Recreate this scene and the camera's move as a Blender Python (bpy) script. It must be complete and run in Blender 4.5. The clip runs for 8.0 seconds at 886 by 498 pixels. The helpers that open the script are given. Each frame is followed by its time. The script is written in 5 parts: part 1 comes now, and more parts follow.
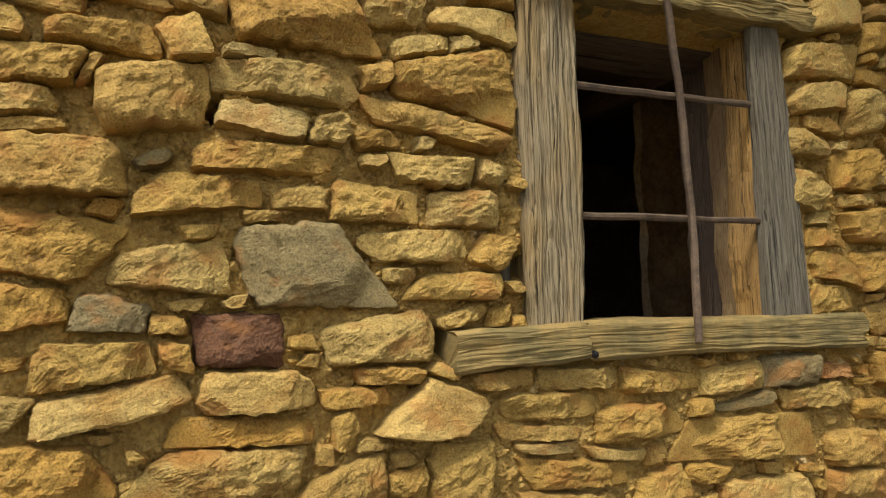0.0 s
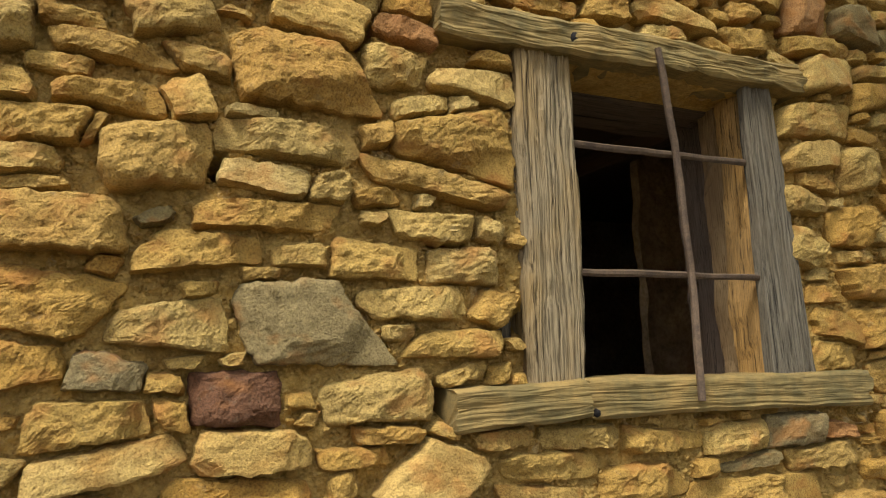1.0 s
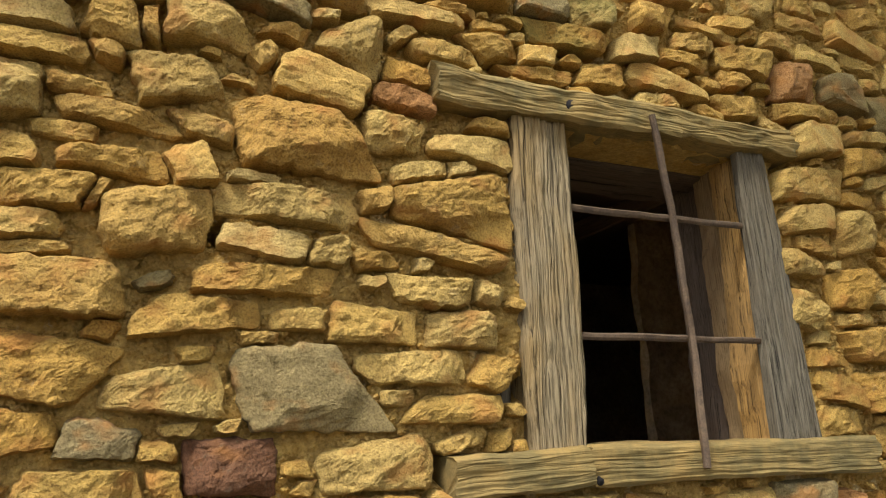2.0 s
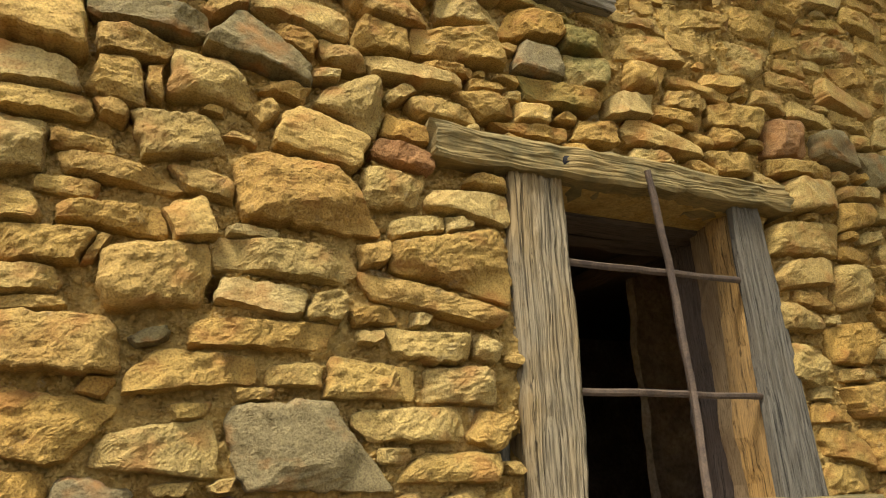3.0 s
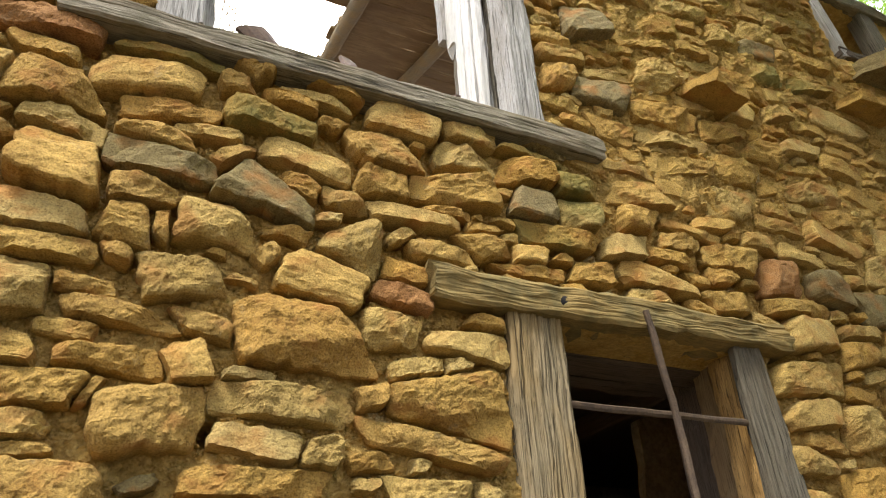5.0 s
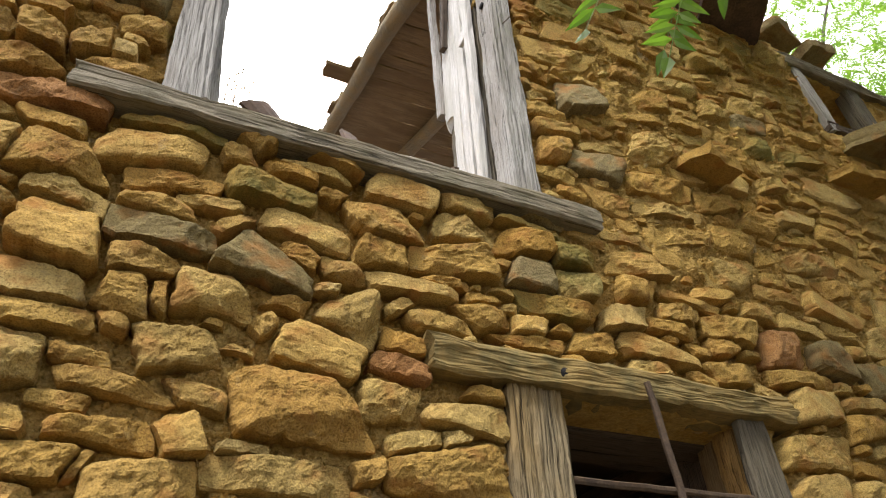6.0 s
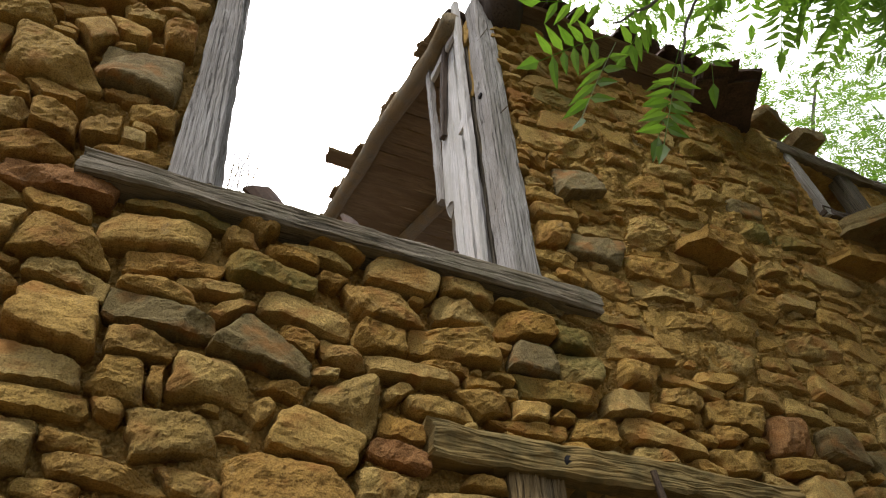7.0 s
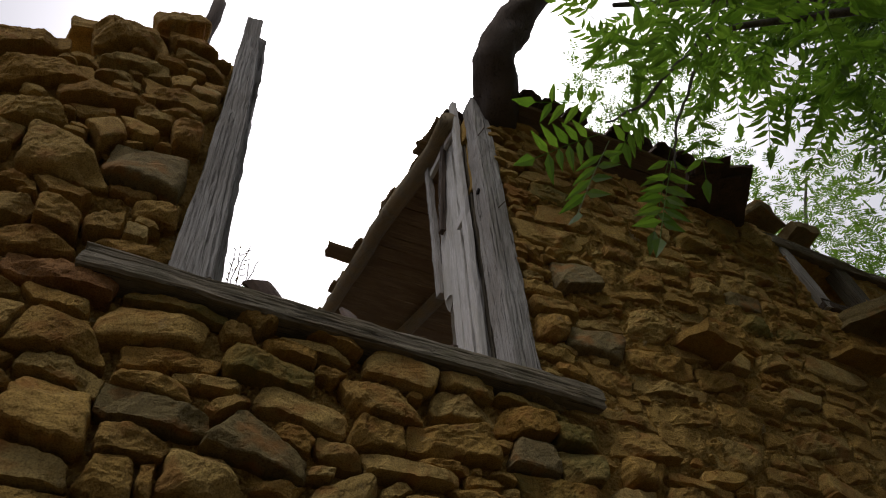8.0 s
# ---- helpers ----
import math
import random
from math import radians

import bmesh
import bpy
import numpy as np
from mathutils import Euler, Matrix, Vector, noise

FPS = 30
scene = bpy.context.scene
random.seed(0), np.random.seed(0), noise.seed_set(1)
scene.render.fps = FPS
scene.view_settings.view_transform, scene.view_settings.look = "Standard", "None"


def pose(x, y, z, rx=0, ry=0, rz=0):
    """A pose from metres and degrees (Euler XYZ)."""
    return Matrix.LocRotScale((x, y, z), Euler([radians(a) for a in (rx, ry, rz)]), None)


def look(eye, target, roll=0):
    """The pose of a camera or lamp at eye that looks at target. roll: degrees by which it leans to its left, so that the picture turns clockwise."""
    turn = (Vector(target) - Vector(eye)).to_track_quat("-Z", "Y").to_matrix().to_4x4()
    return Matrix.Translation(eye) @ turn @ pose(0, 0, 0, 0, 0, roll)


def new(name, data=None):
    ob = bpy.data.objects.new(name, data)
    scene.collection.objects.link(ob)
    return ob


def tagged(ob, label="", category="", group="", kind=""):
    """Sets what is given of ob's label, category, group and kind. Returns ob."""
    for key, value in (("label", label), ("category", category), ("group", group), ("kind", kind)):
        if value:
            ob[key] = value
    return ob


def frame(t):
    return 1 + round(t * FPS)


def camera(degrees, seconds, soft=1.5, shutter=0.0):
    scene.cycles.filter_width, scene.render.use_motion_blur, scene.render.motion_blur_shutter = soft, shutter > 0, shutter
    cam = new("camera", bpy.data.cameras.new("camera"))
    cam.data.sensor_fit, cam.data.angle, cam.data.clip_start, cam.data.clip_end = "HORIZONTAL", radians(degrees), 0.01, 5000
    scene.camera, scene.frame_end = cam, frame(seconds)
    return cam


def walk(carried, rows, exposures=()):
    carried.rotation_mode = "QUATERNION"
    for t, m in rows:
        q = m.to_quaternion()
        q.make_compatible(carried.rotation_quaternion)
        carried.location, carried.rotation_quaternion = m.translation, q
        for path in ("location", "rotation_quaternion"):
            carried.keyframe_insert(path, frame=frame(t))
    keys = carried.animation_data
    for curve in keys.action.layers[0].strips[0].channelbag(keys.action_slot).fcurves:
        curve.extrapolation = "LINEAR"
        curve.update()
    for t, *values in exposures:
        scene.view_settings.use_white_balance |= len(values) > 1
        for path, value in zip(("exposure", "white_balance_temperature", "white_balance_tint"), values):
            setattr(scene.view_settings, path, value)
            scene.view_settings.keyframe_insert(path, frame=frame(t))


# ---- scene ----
cam = camera(64.0, 8.0, soft=1.1)
DEG = [  # seconds, height of the eye, yaw, pitch, roll
    (0.0, 1.6, -23.46, 4.48, -1.32),
    (0.5, 1.6, -23.56, 6.80, -1.33),
    (1.0, 1.6, -23.61, 9.06, -1.38),
    (1.5, 1.6, -23.69, 11.79, -1.49),
    (3.0, 1.6, -24.12, 18.60, -1.72),
    (3.5, 1.6, -24.22, 21.27, -1.86),
    (4.0, 1.6, -24.44, 24.16, -1.89),
    (4.5, 1.6, -24.49, 27.08, -2.03),
    (6.0, 1.6, -25.03, 35.60, -2.35),
    (6.5, 1.6, -25.16, 38.67, -2.42),
    (7.0, 1.6, -25.39, 42.34, -2.62),
    (7.5, 1.6, -25.65, 46.06, -2.86),
    (8.0, 1.6, -26.08, 49.88, -3.23),
]
EXPOSURE = [  # seconds, stops, kelvin, tint
    (0.0, 1.92, 6500, 11), (1.5, 2.06, 6500, 11), (3.0, 2.25, 6400, 11), (4.5, 2.24, 6250, 11), (6.0, 1.90, 6300, 13),
    (6.5, 1.58, 6250, 14), (7.0, 1.06, 6250, 14), (7.5, 0.25, 6250, 15), (8.0, -0.50, 6250, 16)]
walk(cam, [(t, pose(0, -1.8, z, 90 + pitch, 0, yaw) @ pose(0, 0, 0, 0, 0, roll)) for t, z, yaw, pitch, roll in DEG], EXPOSURE)

# ---- world and sun: bright hazy overcast, soft light from above ----
world = bpy.data.worlds.new("overcast_sky")
scene.world = world
world.use_nodes = True
wn, wl = world.node_tree.nodes, world.node_tree.links
sky = wn.new("ShaderNodeTexSky")
sky.sky_type, sky.sun_disc = "NISHITA", False
sky.sun_elevation, sky.sun_rotation = radians(60), radians(22)
sky.dust_density, sky.air_density, sky.ozone_density = 6.0, 1.0, 1.0
veil = wn.new("ShaderNodeHueSaturation")
veil.inputs["Saturation"].default_value = 0.25
wl.new(sky.outputs[0], veil.inputs["Color"])
wl.new(veil.outputs[0], wn["Background"].inputs["Color"])
wn["Background"].inputs["Strength"].default_value = 0.15
sun = new("sun", bpy.data.lights.new("sun", "SUN"))
sun.data.energy, sun.data.angle, sun.data.color = 1.3, radians(16), (1.0, 0.94, 0.84)
sun.matrix_world = look((-4.2, -3.4, 8.8), (0, 0, 0))


# ---- materials ----
def graph(name):
    """A material with its node tree and a maker of nodes."""
    mat = bpy.data.materials.new(name)
    mat.use_nodes = True
    nt = mat.node_tree
    shader = nt.nodes["Principled BSDF"]

    def make(kind, settings=(), **wires):
        node = nt.nodes.new("ShaderNode" + kind)
        for key, value in dict(settings).items():
            if key in ("blend_type", "data_type", "operation", "feature", "noise_dimensions", "noise_type"):
                if key == "blend_type":
                    node.blend_type = value
                elif key == "data_type":
                    node.data_type = value
                elif key == "operation":
                    node.operation = value
                elif key == "feature":
                    node.feature = value
                elif key == "noise_type":
                    node.noise_type = value
            else:
                node.inputs[key].default_value = value
        for key, source in wires.items():
            nt.links.new(source, node.inputs[key.replace("_", " ")])
        return node
    return mat, nt, shader, make


def ramp(make, source, stops):
    node = make("ValToRGB", Fac=source)
    el = node.color_ramp.elements
    while len(el) < len(stops):
        el.new(0.5)
    for e, (at, col) in zip(el, stops):
        e.position, e.color = at, (*col, 1)
    return node.outputs[0]


def mixed(make, a, b, fac, way="MIX"):
    node = make("MixRGB", {"blend_type": way})
    for sock, value in (("Color1", a), ("Color2", b), ("Fac", fac)):
        if isinstance(value, (int, float)):
            node.inputs[sock].default_value = value
        elif isinstance(value, tuple):
            node.inputs[sock].default_value = (*value, 1)
        else:
            node.id_data.links.new(value, node.inputs[sock])
    return node.outputs[0]


def stone_material(name, stops, per_island=False, moss=0.0, bump=1.0):
    mat, nt, shader, make = graph(name)
    co = make("NewGeometry").outputs["Position"]
    if per_island:
        rnd = make("NewGeometry").outputs["Random Per Island"]
    else:
        rnd = make("ObjectInfo").outputs["Random"]
    # shift the pattern from stone to stone
    shift = make("VectorMath", {"operation": "MULTIPLY_ADD"})
    nt.links.new(rnd, shift.inputs[0])
    shift.inputs[1].default_value = (37.0, 11.0, 23.0)
    nt.links.new(co, shift.inputs[2])
    v = shift.outputs[0]
    squash = make("Mapping", {"Scale": (1, 1, 1.35)}, Vector=v).outputs[0]
    big = make("TexNoise", {"Scale": 5.5, "Detail": 5.0, "Roughness": 0.62}, Vector=v).outputs[0]
    mid = make("TexNoise", {"Scale": 30.0, "Detail": 7.0, "Roughness": 0.72}, Vector=v).outputs[0]
    fine = make("TexNoise", {"Scale": 170.0, "Detail": 4.0, "Roughness": 0.7}, Vector=v).outputs[0]
    tone = ramp(make, rnd, stops)
    stain = ramp(make, big, [(0.30, (0.62, 0.46, 0.30)), (0.48, (1, 1, 1)), (0.62, (1.0, 1.0, 1.0)), (0.75, (1.15, 1.12, 1.0))])
    col = mixed(make, tone, stain, 0.85, "MULTIPLY")
    patch = ramp(make, mid, [(0.33, (0.40, 0.34, 0.29)), (0.5, (1, 1, 1)), (0.66, (1.30, 1.28, 1.2))])
    col = mixed(make, col, patch, 0.4, "MULTIPLY")
    speck = ramp(make, fine, [(0.36, (0.45, 0.41, 0.37)), (0.5, (1, 1, 1)), (0.66, (1.3, 1.3, 1.25))])
    col = mixed(make, col, speck, 0.75, "MULTIPLY")
    # rusty veins and grey lichen
    rust = make("TexNoise", {"Scale": 9.0, "Detail": 4.0}, Vector=squash).outputs[0]
    col = mixed(make, col, (0.40, 0.17, 0.04), mixed(make, (0, 0, 0), (0.55, 0.55, 0.55), ramp(make, rust, [(0.54, (0, 0, 0)), (0.68, (1, 1, 1))])))
    lich = make("TexNoise", {"Scale": 14.0, "Detail": 5.0, "Roughness": 0.75}, Vector=co).outputs[0]
    col = mixed(make, col, (0.30, 0.27, 0.18), mixed(make, (0, 0, 0), (0.22, 0.22, 0.22), ramp(make, lich, [(0.60, (0, 0, 0)), (0.68, (1, 1, 1))])))
    if moss:
        green = make("TexNoise", {"Scale": 3.0, "Detail": 6.0, "Roughness": 0.7}, Vector=co).outputs[0]
        col = mixed(make, col, (0.10, 0.12, 0.03), ramp(make, green, [(0.5 - moss, (0, 0, 0)), (0.62, (0.7, 0.7, 0.7))]))
    nt.links.new(col, shader.inputs["Base Color"])
    shader.inputs["Roughness"].default_value = 0.9
    shader.inputs["Specular IOR Level"].default_value = 0.25
    crack = make("TexVoronoi", {"feature": "DISTANCE_TO_EDGE", "Scale": 13.0}, Vector=make("Mapping", {"Scale": (1, 1, 1.5)}, Vector=mixed(make, v, make("TexNoise", {"Scale": 12.0, "Detail": 3.0}, Vector=v).outputs[1], 0.12)).outputs[0]).outputs[0]
    crack = ramp(make, crack, [(0.0, (0, 0, 0)), (0.03, (1, 1, 1))])
    ridge = make("TexNoise", {"noise_type": "HETERO_TERRAIN", "Scale": 22.0, "Detail": 6.0, "Roughness": 0.65}, Vector=v).outputs[0]
    b0 = make("Bump", {"Strength": 0.45 * bump, "Distance": 0.008}, Height=ridge, Normal=make("Bump", {"Strength": 0.25 * bump, "Distance": 0.006}, Height=crack).outputs[0])
    b1 = make("Bump", {"Strength": 0.8 * bump, "Distance": 0.012}, Height=mid, Normal=b0.outputs[0])
    b2 = make("Bump", {"Strength": 0.9 * bump, "Distance": 0.008}, Height=fine, Normal=b1.outputs[0])
    nt.links.new(b2.outputs[0], shader.inputs["Normal"])
    return mat


OCHRE = [(0.0, (0.40, 0.235, 0.052)), (0.2, (0.48, 0.315, 0.085)), (0.4, (0.45, 0.26, 0.055)), (0.6, (0.51, 0.36, 0.115)), (0.75, (0.43, 0.25, 0.058)), (0.88, (0.40, 0.27, 0.08)), (1.0, (0.50, 0.355, 0.12))]
GREY = [(0.0, (0.20, 0.152, 0.060)), (0.5, (0.26, 0.20, 0.088)), (1.0, (0.23, 0.18, 0.085))]
RUST = [(0.0, (0.15, 0.070, 0.032)), (0.5, (0.19, 0.088, 0.04)), (1.0, (0.14, 0.07, 0.04))]
BRICK = [(0.0, (0.34, 0.165, 0.055)), (0.5, (0.40, 0.21, 0.075)), (1.0, (0.36, 0.18, 0.07))]
PALE = [(0.0, (0.47, 0.33, 0.11)), (0.5, (0.50, 0.32, 0.085)), (1.0, (0.44, 0.325, 0.125))]
STONE = {
    "o": stone_material("ochre_stone", OCHRE), "g": stone_material("grey_green_stone", GREY, bump=0.7),
    "r": stone_material("rust_brown_stone", RUST), "b": stone_material("brick_red_stone", BRICK), "p": stone_material("pale_stone", PALE, bump=0.7),
    "m": stone_material("mossy_stone", OCHRE, moss=0.12)}
STONE_REST = stone_material("ochre_rubble_stone", OCHRE, per_island=True)


def mortar_material():
    mat, nt, shader, make = graph("sandy_lime_mortar")
    co = make("NewGeometry").outputs["Position"]
    big = make("TexNoise", {"Scale": 4.0, "Detail": 6.0, "Roughness": 0.65}, Vector=co).outputs[0]
    grit = make("TexVoronoi", {"Scale": 85.0}, Vector=co).outputs[0]
    fine = make("TexNoise", {"Scale": 60.0, "Detail": 8.0, "Roughness": 0.75}, Vector=co).outputs[0]
    col = ramp(make, big, [(0.3, (0.38, 0.225, 0.055)), (0.5, (0.56, 0.37, 0.11)), (0.60, (0.50, 0.30, 0.07)), (0.68, (0.66, 0.52, 0.27))])
    col = mixed(make, col, ramp(make, fine, [(0.3, (0.45, 0.4, 0.35)), (0.55, (1, 1, 1)), (0.7, (1.3, 1.28, 1.2))]), 0.8, "MULTIPLY")
    nt.links.new(col, shader.inputs["Base Color"])
    shader.inputs["Roughness"].default_value = 0.95
    shader.inputs["Specular IOR Level"].default_value = 0.2
    b1 = make("Bump", {"Strength": 0.9, "Distance": 0.02}, Height=fine)
    b2 = make("Bump", {"Strength": 0.8, "Distance": 0.008}, Height=grit, Normal=b1.outputs[0])
    nt.links.new(b2.outputs[0], shader.inputs["Normal"])
    return mat


MORTAR = mortar_material()


def wood_material(name, dark, light, warm, warm_amount=0.4, streak=1.0, moss=0.0):
    """Weathered timber, its grain along the piece's own z."""
    mat, nt, shader, make = graph(name)
    tc = make("TexCoord").outputs["Object"]
    rnd = make("ObjectInfo").outputs["Random"]
    shift = make("VectorMath", {"operation": "MULTIPLY_ADD"})
    nt.links.new(rnd, shift.inputs[0])
    shift.inputs[1].default_value = (7.0, 5.0, 13.0)
    nt.links.new(tc, shift.inputs[2])
    v = shift.outputs[0]
    wob = make("TexNoise", {"Scale": 3.0, "Detail": 2.0}, Vector=v).outputs[1]
    bent = mixed(make, v, wob, 0.004)
    long = make("Mapping", {"Scale": (1, 1, 0.016)}, Vector=bent).outputs[0]
    grain = make("TexNoise", {"Scale": 240.0, "Detail": 6.0, "Roughness": 0.7}, Vector=long).outputs[0]
    split = make("TexNoise", {"Scale": 105.0, "Detail": 4.0, "Roughness": 0.65}, Vector=make("Mapping", {"Scale": (1, 1, 0.008)}, Vector=bent).outputs[0]).outputs[0]
    blot = make("TexNoise", {"Scale": 6.0, "Detail": 5.0, "Roughness": 0.6}, Vector=make("Mapping", {"Scale": (1, 1, 0.35)}, Vector=v).outputs[0]).outputs[0]
    col = ramp(make, grain, [(0.36, dark), (0.50, light), (0.64, tuple(min(1, c * 1.25) for c in light))])
    col = mixed(make, col, warm, mixed(make, (0, 0, 0), (warm_amount,) * 3, ramp(make, blot, [(0.42, (0, 0, 0)), (0.6, (1, 1, 1))])))
    cracks = ramp(make, split, [(0.35, (0.05, 0.04, 0.03)), (0.38, (0.5, 0.47, 0.43)), (0.41, (1, 1, 1))])
    col = mixed(make, col, cracks, 0.75 * streak, "MULTIPLY")
    if moss:
        green = make("TexNoise", {"Scale": 7.0, "Detail": 6.0, "Roughness": 0.7}, Vector=v).outputs[0]
        col = mixed(make, col, (0.085, 0.08, 0.035), ramp(make, green, [(0.45, (0, 0, 0)), (0.62, (moss, moss, moss))]))
    nt.links.new(col, shader.inputs["Base Color"])
    shader.inputs["Roughness"].default_value = 0.85
    shader.inputs["Specular IOR Level"].default_value = 0.3
    b1 = make("Bump", {"Strength": min(1.0, streak + 0.1), "Distance": 0.008}, Height=cracks)
    b2 = make("Bump", {"Strength": min(0.9, streak), "Distance": 0.005}, Height=grain, Normal=b1.outputs[0])
    nt.links.new(b2.outputs[0], shader.inputs["Normal"])
    return mat


WOOD_JAMB = wood_material("weathered_jamb_wood", (0.05, 0.038, 0.02), (0.25, 0.197, 0.113), (0.28, 0.18, 0.06), 0.55, 1.0)
WOOD_GREY = wood_material("silver_grey_wood", (0.17, 0.158, 0.142), (0.40, 0.385, 0.36), (0.24, 0.215, 0.18), 0.6, 0.8)
WOOD_BEAM = wood_material("mossy_beam_wood", (0.10, 0.070, 0.024), (0.26, 0.185, 0.066), (0.29, 0.19, 0.06), 0.6, 0.35, 0.6)
WOOD_SILL = wood_material("brown_grey_sill_wood", (0.13, 0.11, 0.075), (0.26, 0.225, 0.16), (0.20, 0.145, 0.075), 0.6, 0.9, 0.45)
WOOD_POST = wood_material("dark_grey_furrowed_wood", (0.042, 0.037, 0.028), (0.15, 0.13, 0.092), (0.11, 0.082, 0.045), 0.5, 0.95)
# bleached wood, paler still because skylight on the boards is in the colour
WOOD_PALE = wood_material("bleached_lit_board_wood", (0.46, 0.445, 0.42), (0.60, 0.585, 0.56), (0.44, 0.43, 0.36), 0.5, 0.3)
WOOD_WARM = wood_material("honey_brown_wood", (0.13, 0.072, 0.025), (0.36, 0.21, 0.062), (0.20, 0.125, 0.05), 0.6, 0.8)
# dark for rotten timbers, and for shade on the reveal lining and inner lintels
WOOD_DARK = wood_material("dark_rotten_shaded_wood", (0.035, 0.026, 0.02), (0.10, 0.075, 0.055), (0.08, 0.05, 0.03), 0.5)
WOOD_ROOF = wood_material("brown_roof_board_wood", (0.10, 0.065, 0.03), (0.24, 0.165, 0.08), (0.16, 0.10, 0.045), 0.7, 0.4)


def plain_material(name, a, b, scale, rough=0.8, metal=0.0, bump=0.3):
    mat, nt, shader, make = graph(name)
    co = make("TexCoord").outputs["Object"]
    n1 = make("TexNoise", {"Scale": scale, "Detail": 6.0, "Roughness": 0.7}, Vector=co).outputs[0]
    n2 = make("TexNoise", {"Scale": scale * 8, "Detail": 4.0}, Vector=co).outputs[0]
    col = mixed(make, ramp(make, n1, [(0.35, a), (0.65, b)]), ramp(make, n2, [(0.3, (0.7, 0.7, 0.7)), (0.6, (1.1, 1.1, 1.1))]), 0.7, "MULTIPLY")
    nt.links.new(col, shader.inputs["Base Color"])
    shader.inputs["Roughness"].default_value, shader.inputs["Metallic"].default_value = rough, metal
    b1 = make("Bump", {"Strength": bump, "Distance": 0.004}, Height=n2)
    nt.links.new(b1.outputs[0], shader.inputs["Normal"])
    return mat


IRON = plain_material("rusty_wrought_iron", (0.06, 0.038, 0.024), (0.125, 0.082, 0.046), 22.0, 0.8, 0.1, 0.5)
# near-black for flush plugs: the shade inside knot and bolt holes as colour
HOLE = plain_material("black_hole_shade", (0.004, 0.003, 0.003), (0.008, 0.006, 0.005), 30.0, 1.0)
TILE = plain_material("old_clay_tile", (0.055, 0.036, 0.025), (0.12, 0.072, 0.045), 9.0, 0.9, 0.0, 0.5)
PLASTER = plain_material("brown_old_plaster", (0.20, 0.17, 0.13), (0.40, 0.34, 0.26), 4.0, 0.95, 0.0, 0.6)
# ground is out of view; kept dark to bounce less light under the stones
EARTH = plain_material("trodden_earth", (0.042, 0.033, 0.018), (0.078, 0.060, 0.030), 3.0, 0.95, 0.0, 0.8)
BARK = plain_material("grey_bark", (0.06, 0.05, 0.04), (0.15, 0.13, 0.10), 18.0, 0.9, 0.0, 0.8)


def leaf_material(name, a, b):
    mat, nt, shader, make = graph(name)
    rnd = make("NewGeometry").outputs["Random Per Island"]
    co = make("NewGeometry").outputs["Position"]
    n1 = make("TexNoise", {"Scale": 25.0, "Detail": 3.0}, Vector=co).outputs[0]
    col = mixed(make, ramp(make, rnd, [(0.0, a), (1.0, b)]), ramp(make, n1, [(0.3, (0.75, 0.75, 0.75)), (0.7, (1.15, 1.15, 1.0))]), 0.6, "MULTIPLY")
    nt.links.new(col, shader.inputs["Base Color"])
    shader.inputs["Roughness"].default_value = 0.5
    thin = make("BsdfTranslucent")
    nt.links.new(mixed(make, col, (1.45, 1.75, 0.7), 1.0, "MULTIPLY"), thin.inputs["Color"])
    blend = make("MixShader", {"Fac": 0.6})
    nt.links.new(shader.outputs[0], blend.inputs[1])
    nt.links.new(thin.outputs[0], blend.inputs[2])
    nt.links.new(blend.outputs[0], nt.nodes["Material Output"].inputs["Surface"])
    return mat


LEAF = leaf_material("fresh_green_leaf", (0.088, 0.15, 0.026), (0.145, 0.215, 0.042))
# darker copy of the leaf green: the crown's own shade put into the colour
LEAF_SHADED = leaf_material("shaded_canopy_leaf", (0.030, 0.053, 0.015), (0.060, 0.088, 0.024))


# ---- small builders ----
def link(name, verts, faces, mat, parent=None, label="", smooth=False, at=None):
    me = bpy.data.meshes.new(name)
    me.from_pydata([tuple(v) for v in verts], [], [tuple(f) for f in faces])
    me.materials.append(mat)
    if smooth:
        me.shade_smooth()
    ob = new(name, me)
    if at is not None:
        ob.matrix_basis = at
    if parent is not None:
        ob.parent = parent
    if label:
        ob["label"] = label
    return ob


def empty(name, label, category, at=(0, 0, 0), group="", kind=""):
    ob = new(name)
    ob.location = at
    return tagged(ob, label, category, group, kind)


def fnoise(p, scale, seed=0.0, octaves=4):
    return noise.fractal(Vector((p[0] * scale + seed, p[1] * scale - seed, p[2] * scale + 2.3 * seed)), 1.0, 2.0, octaves)


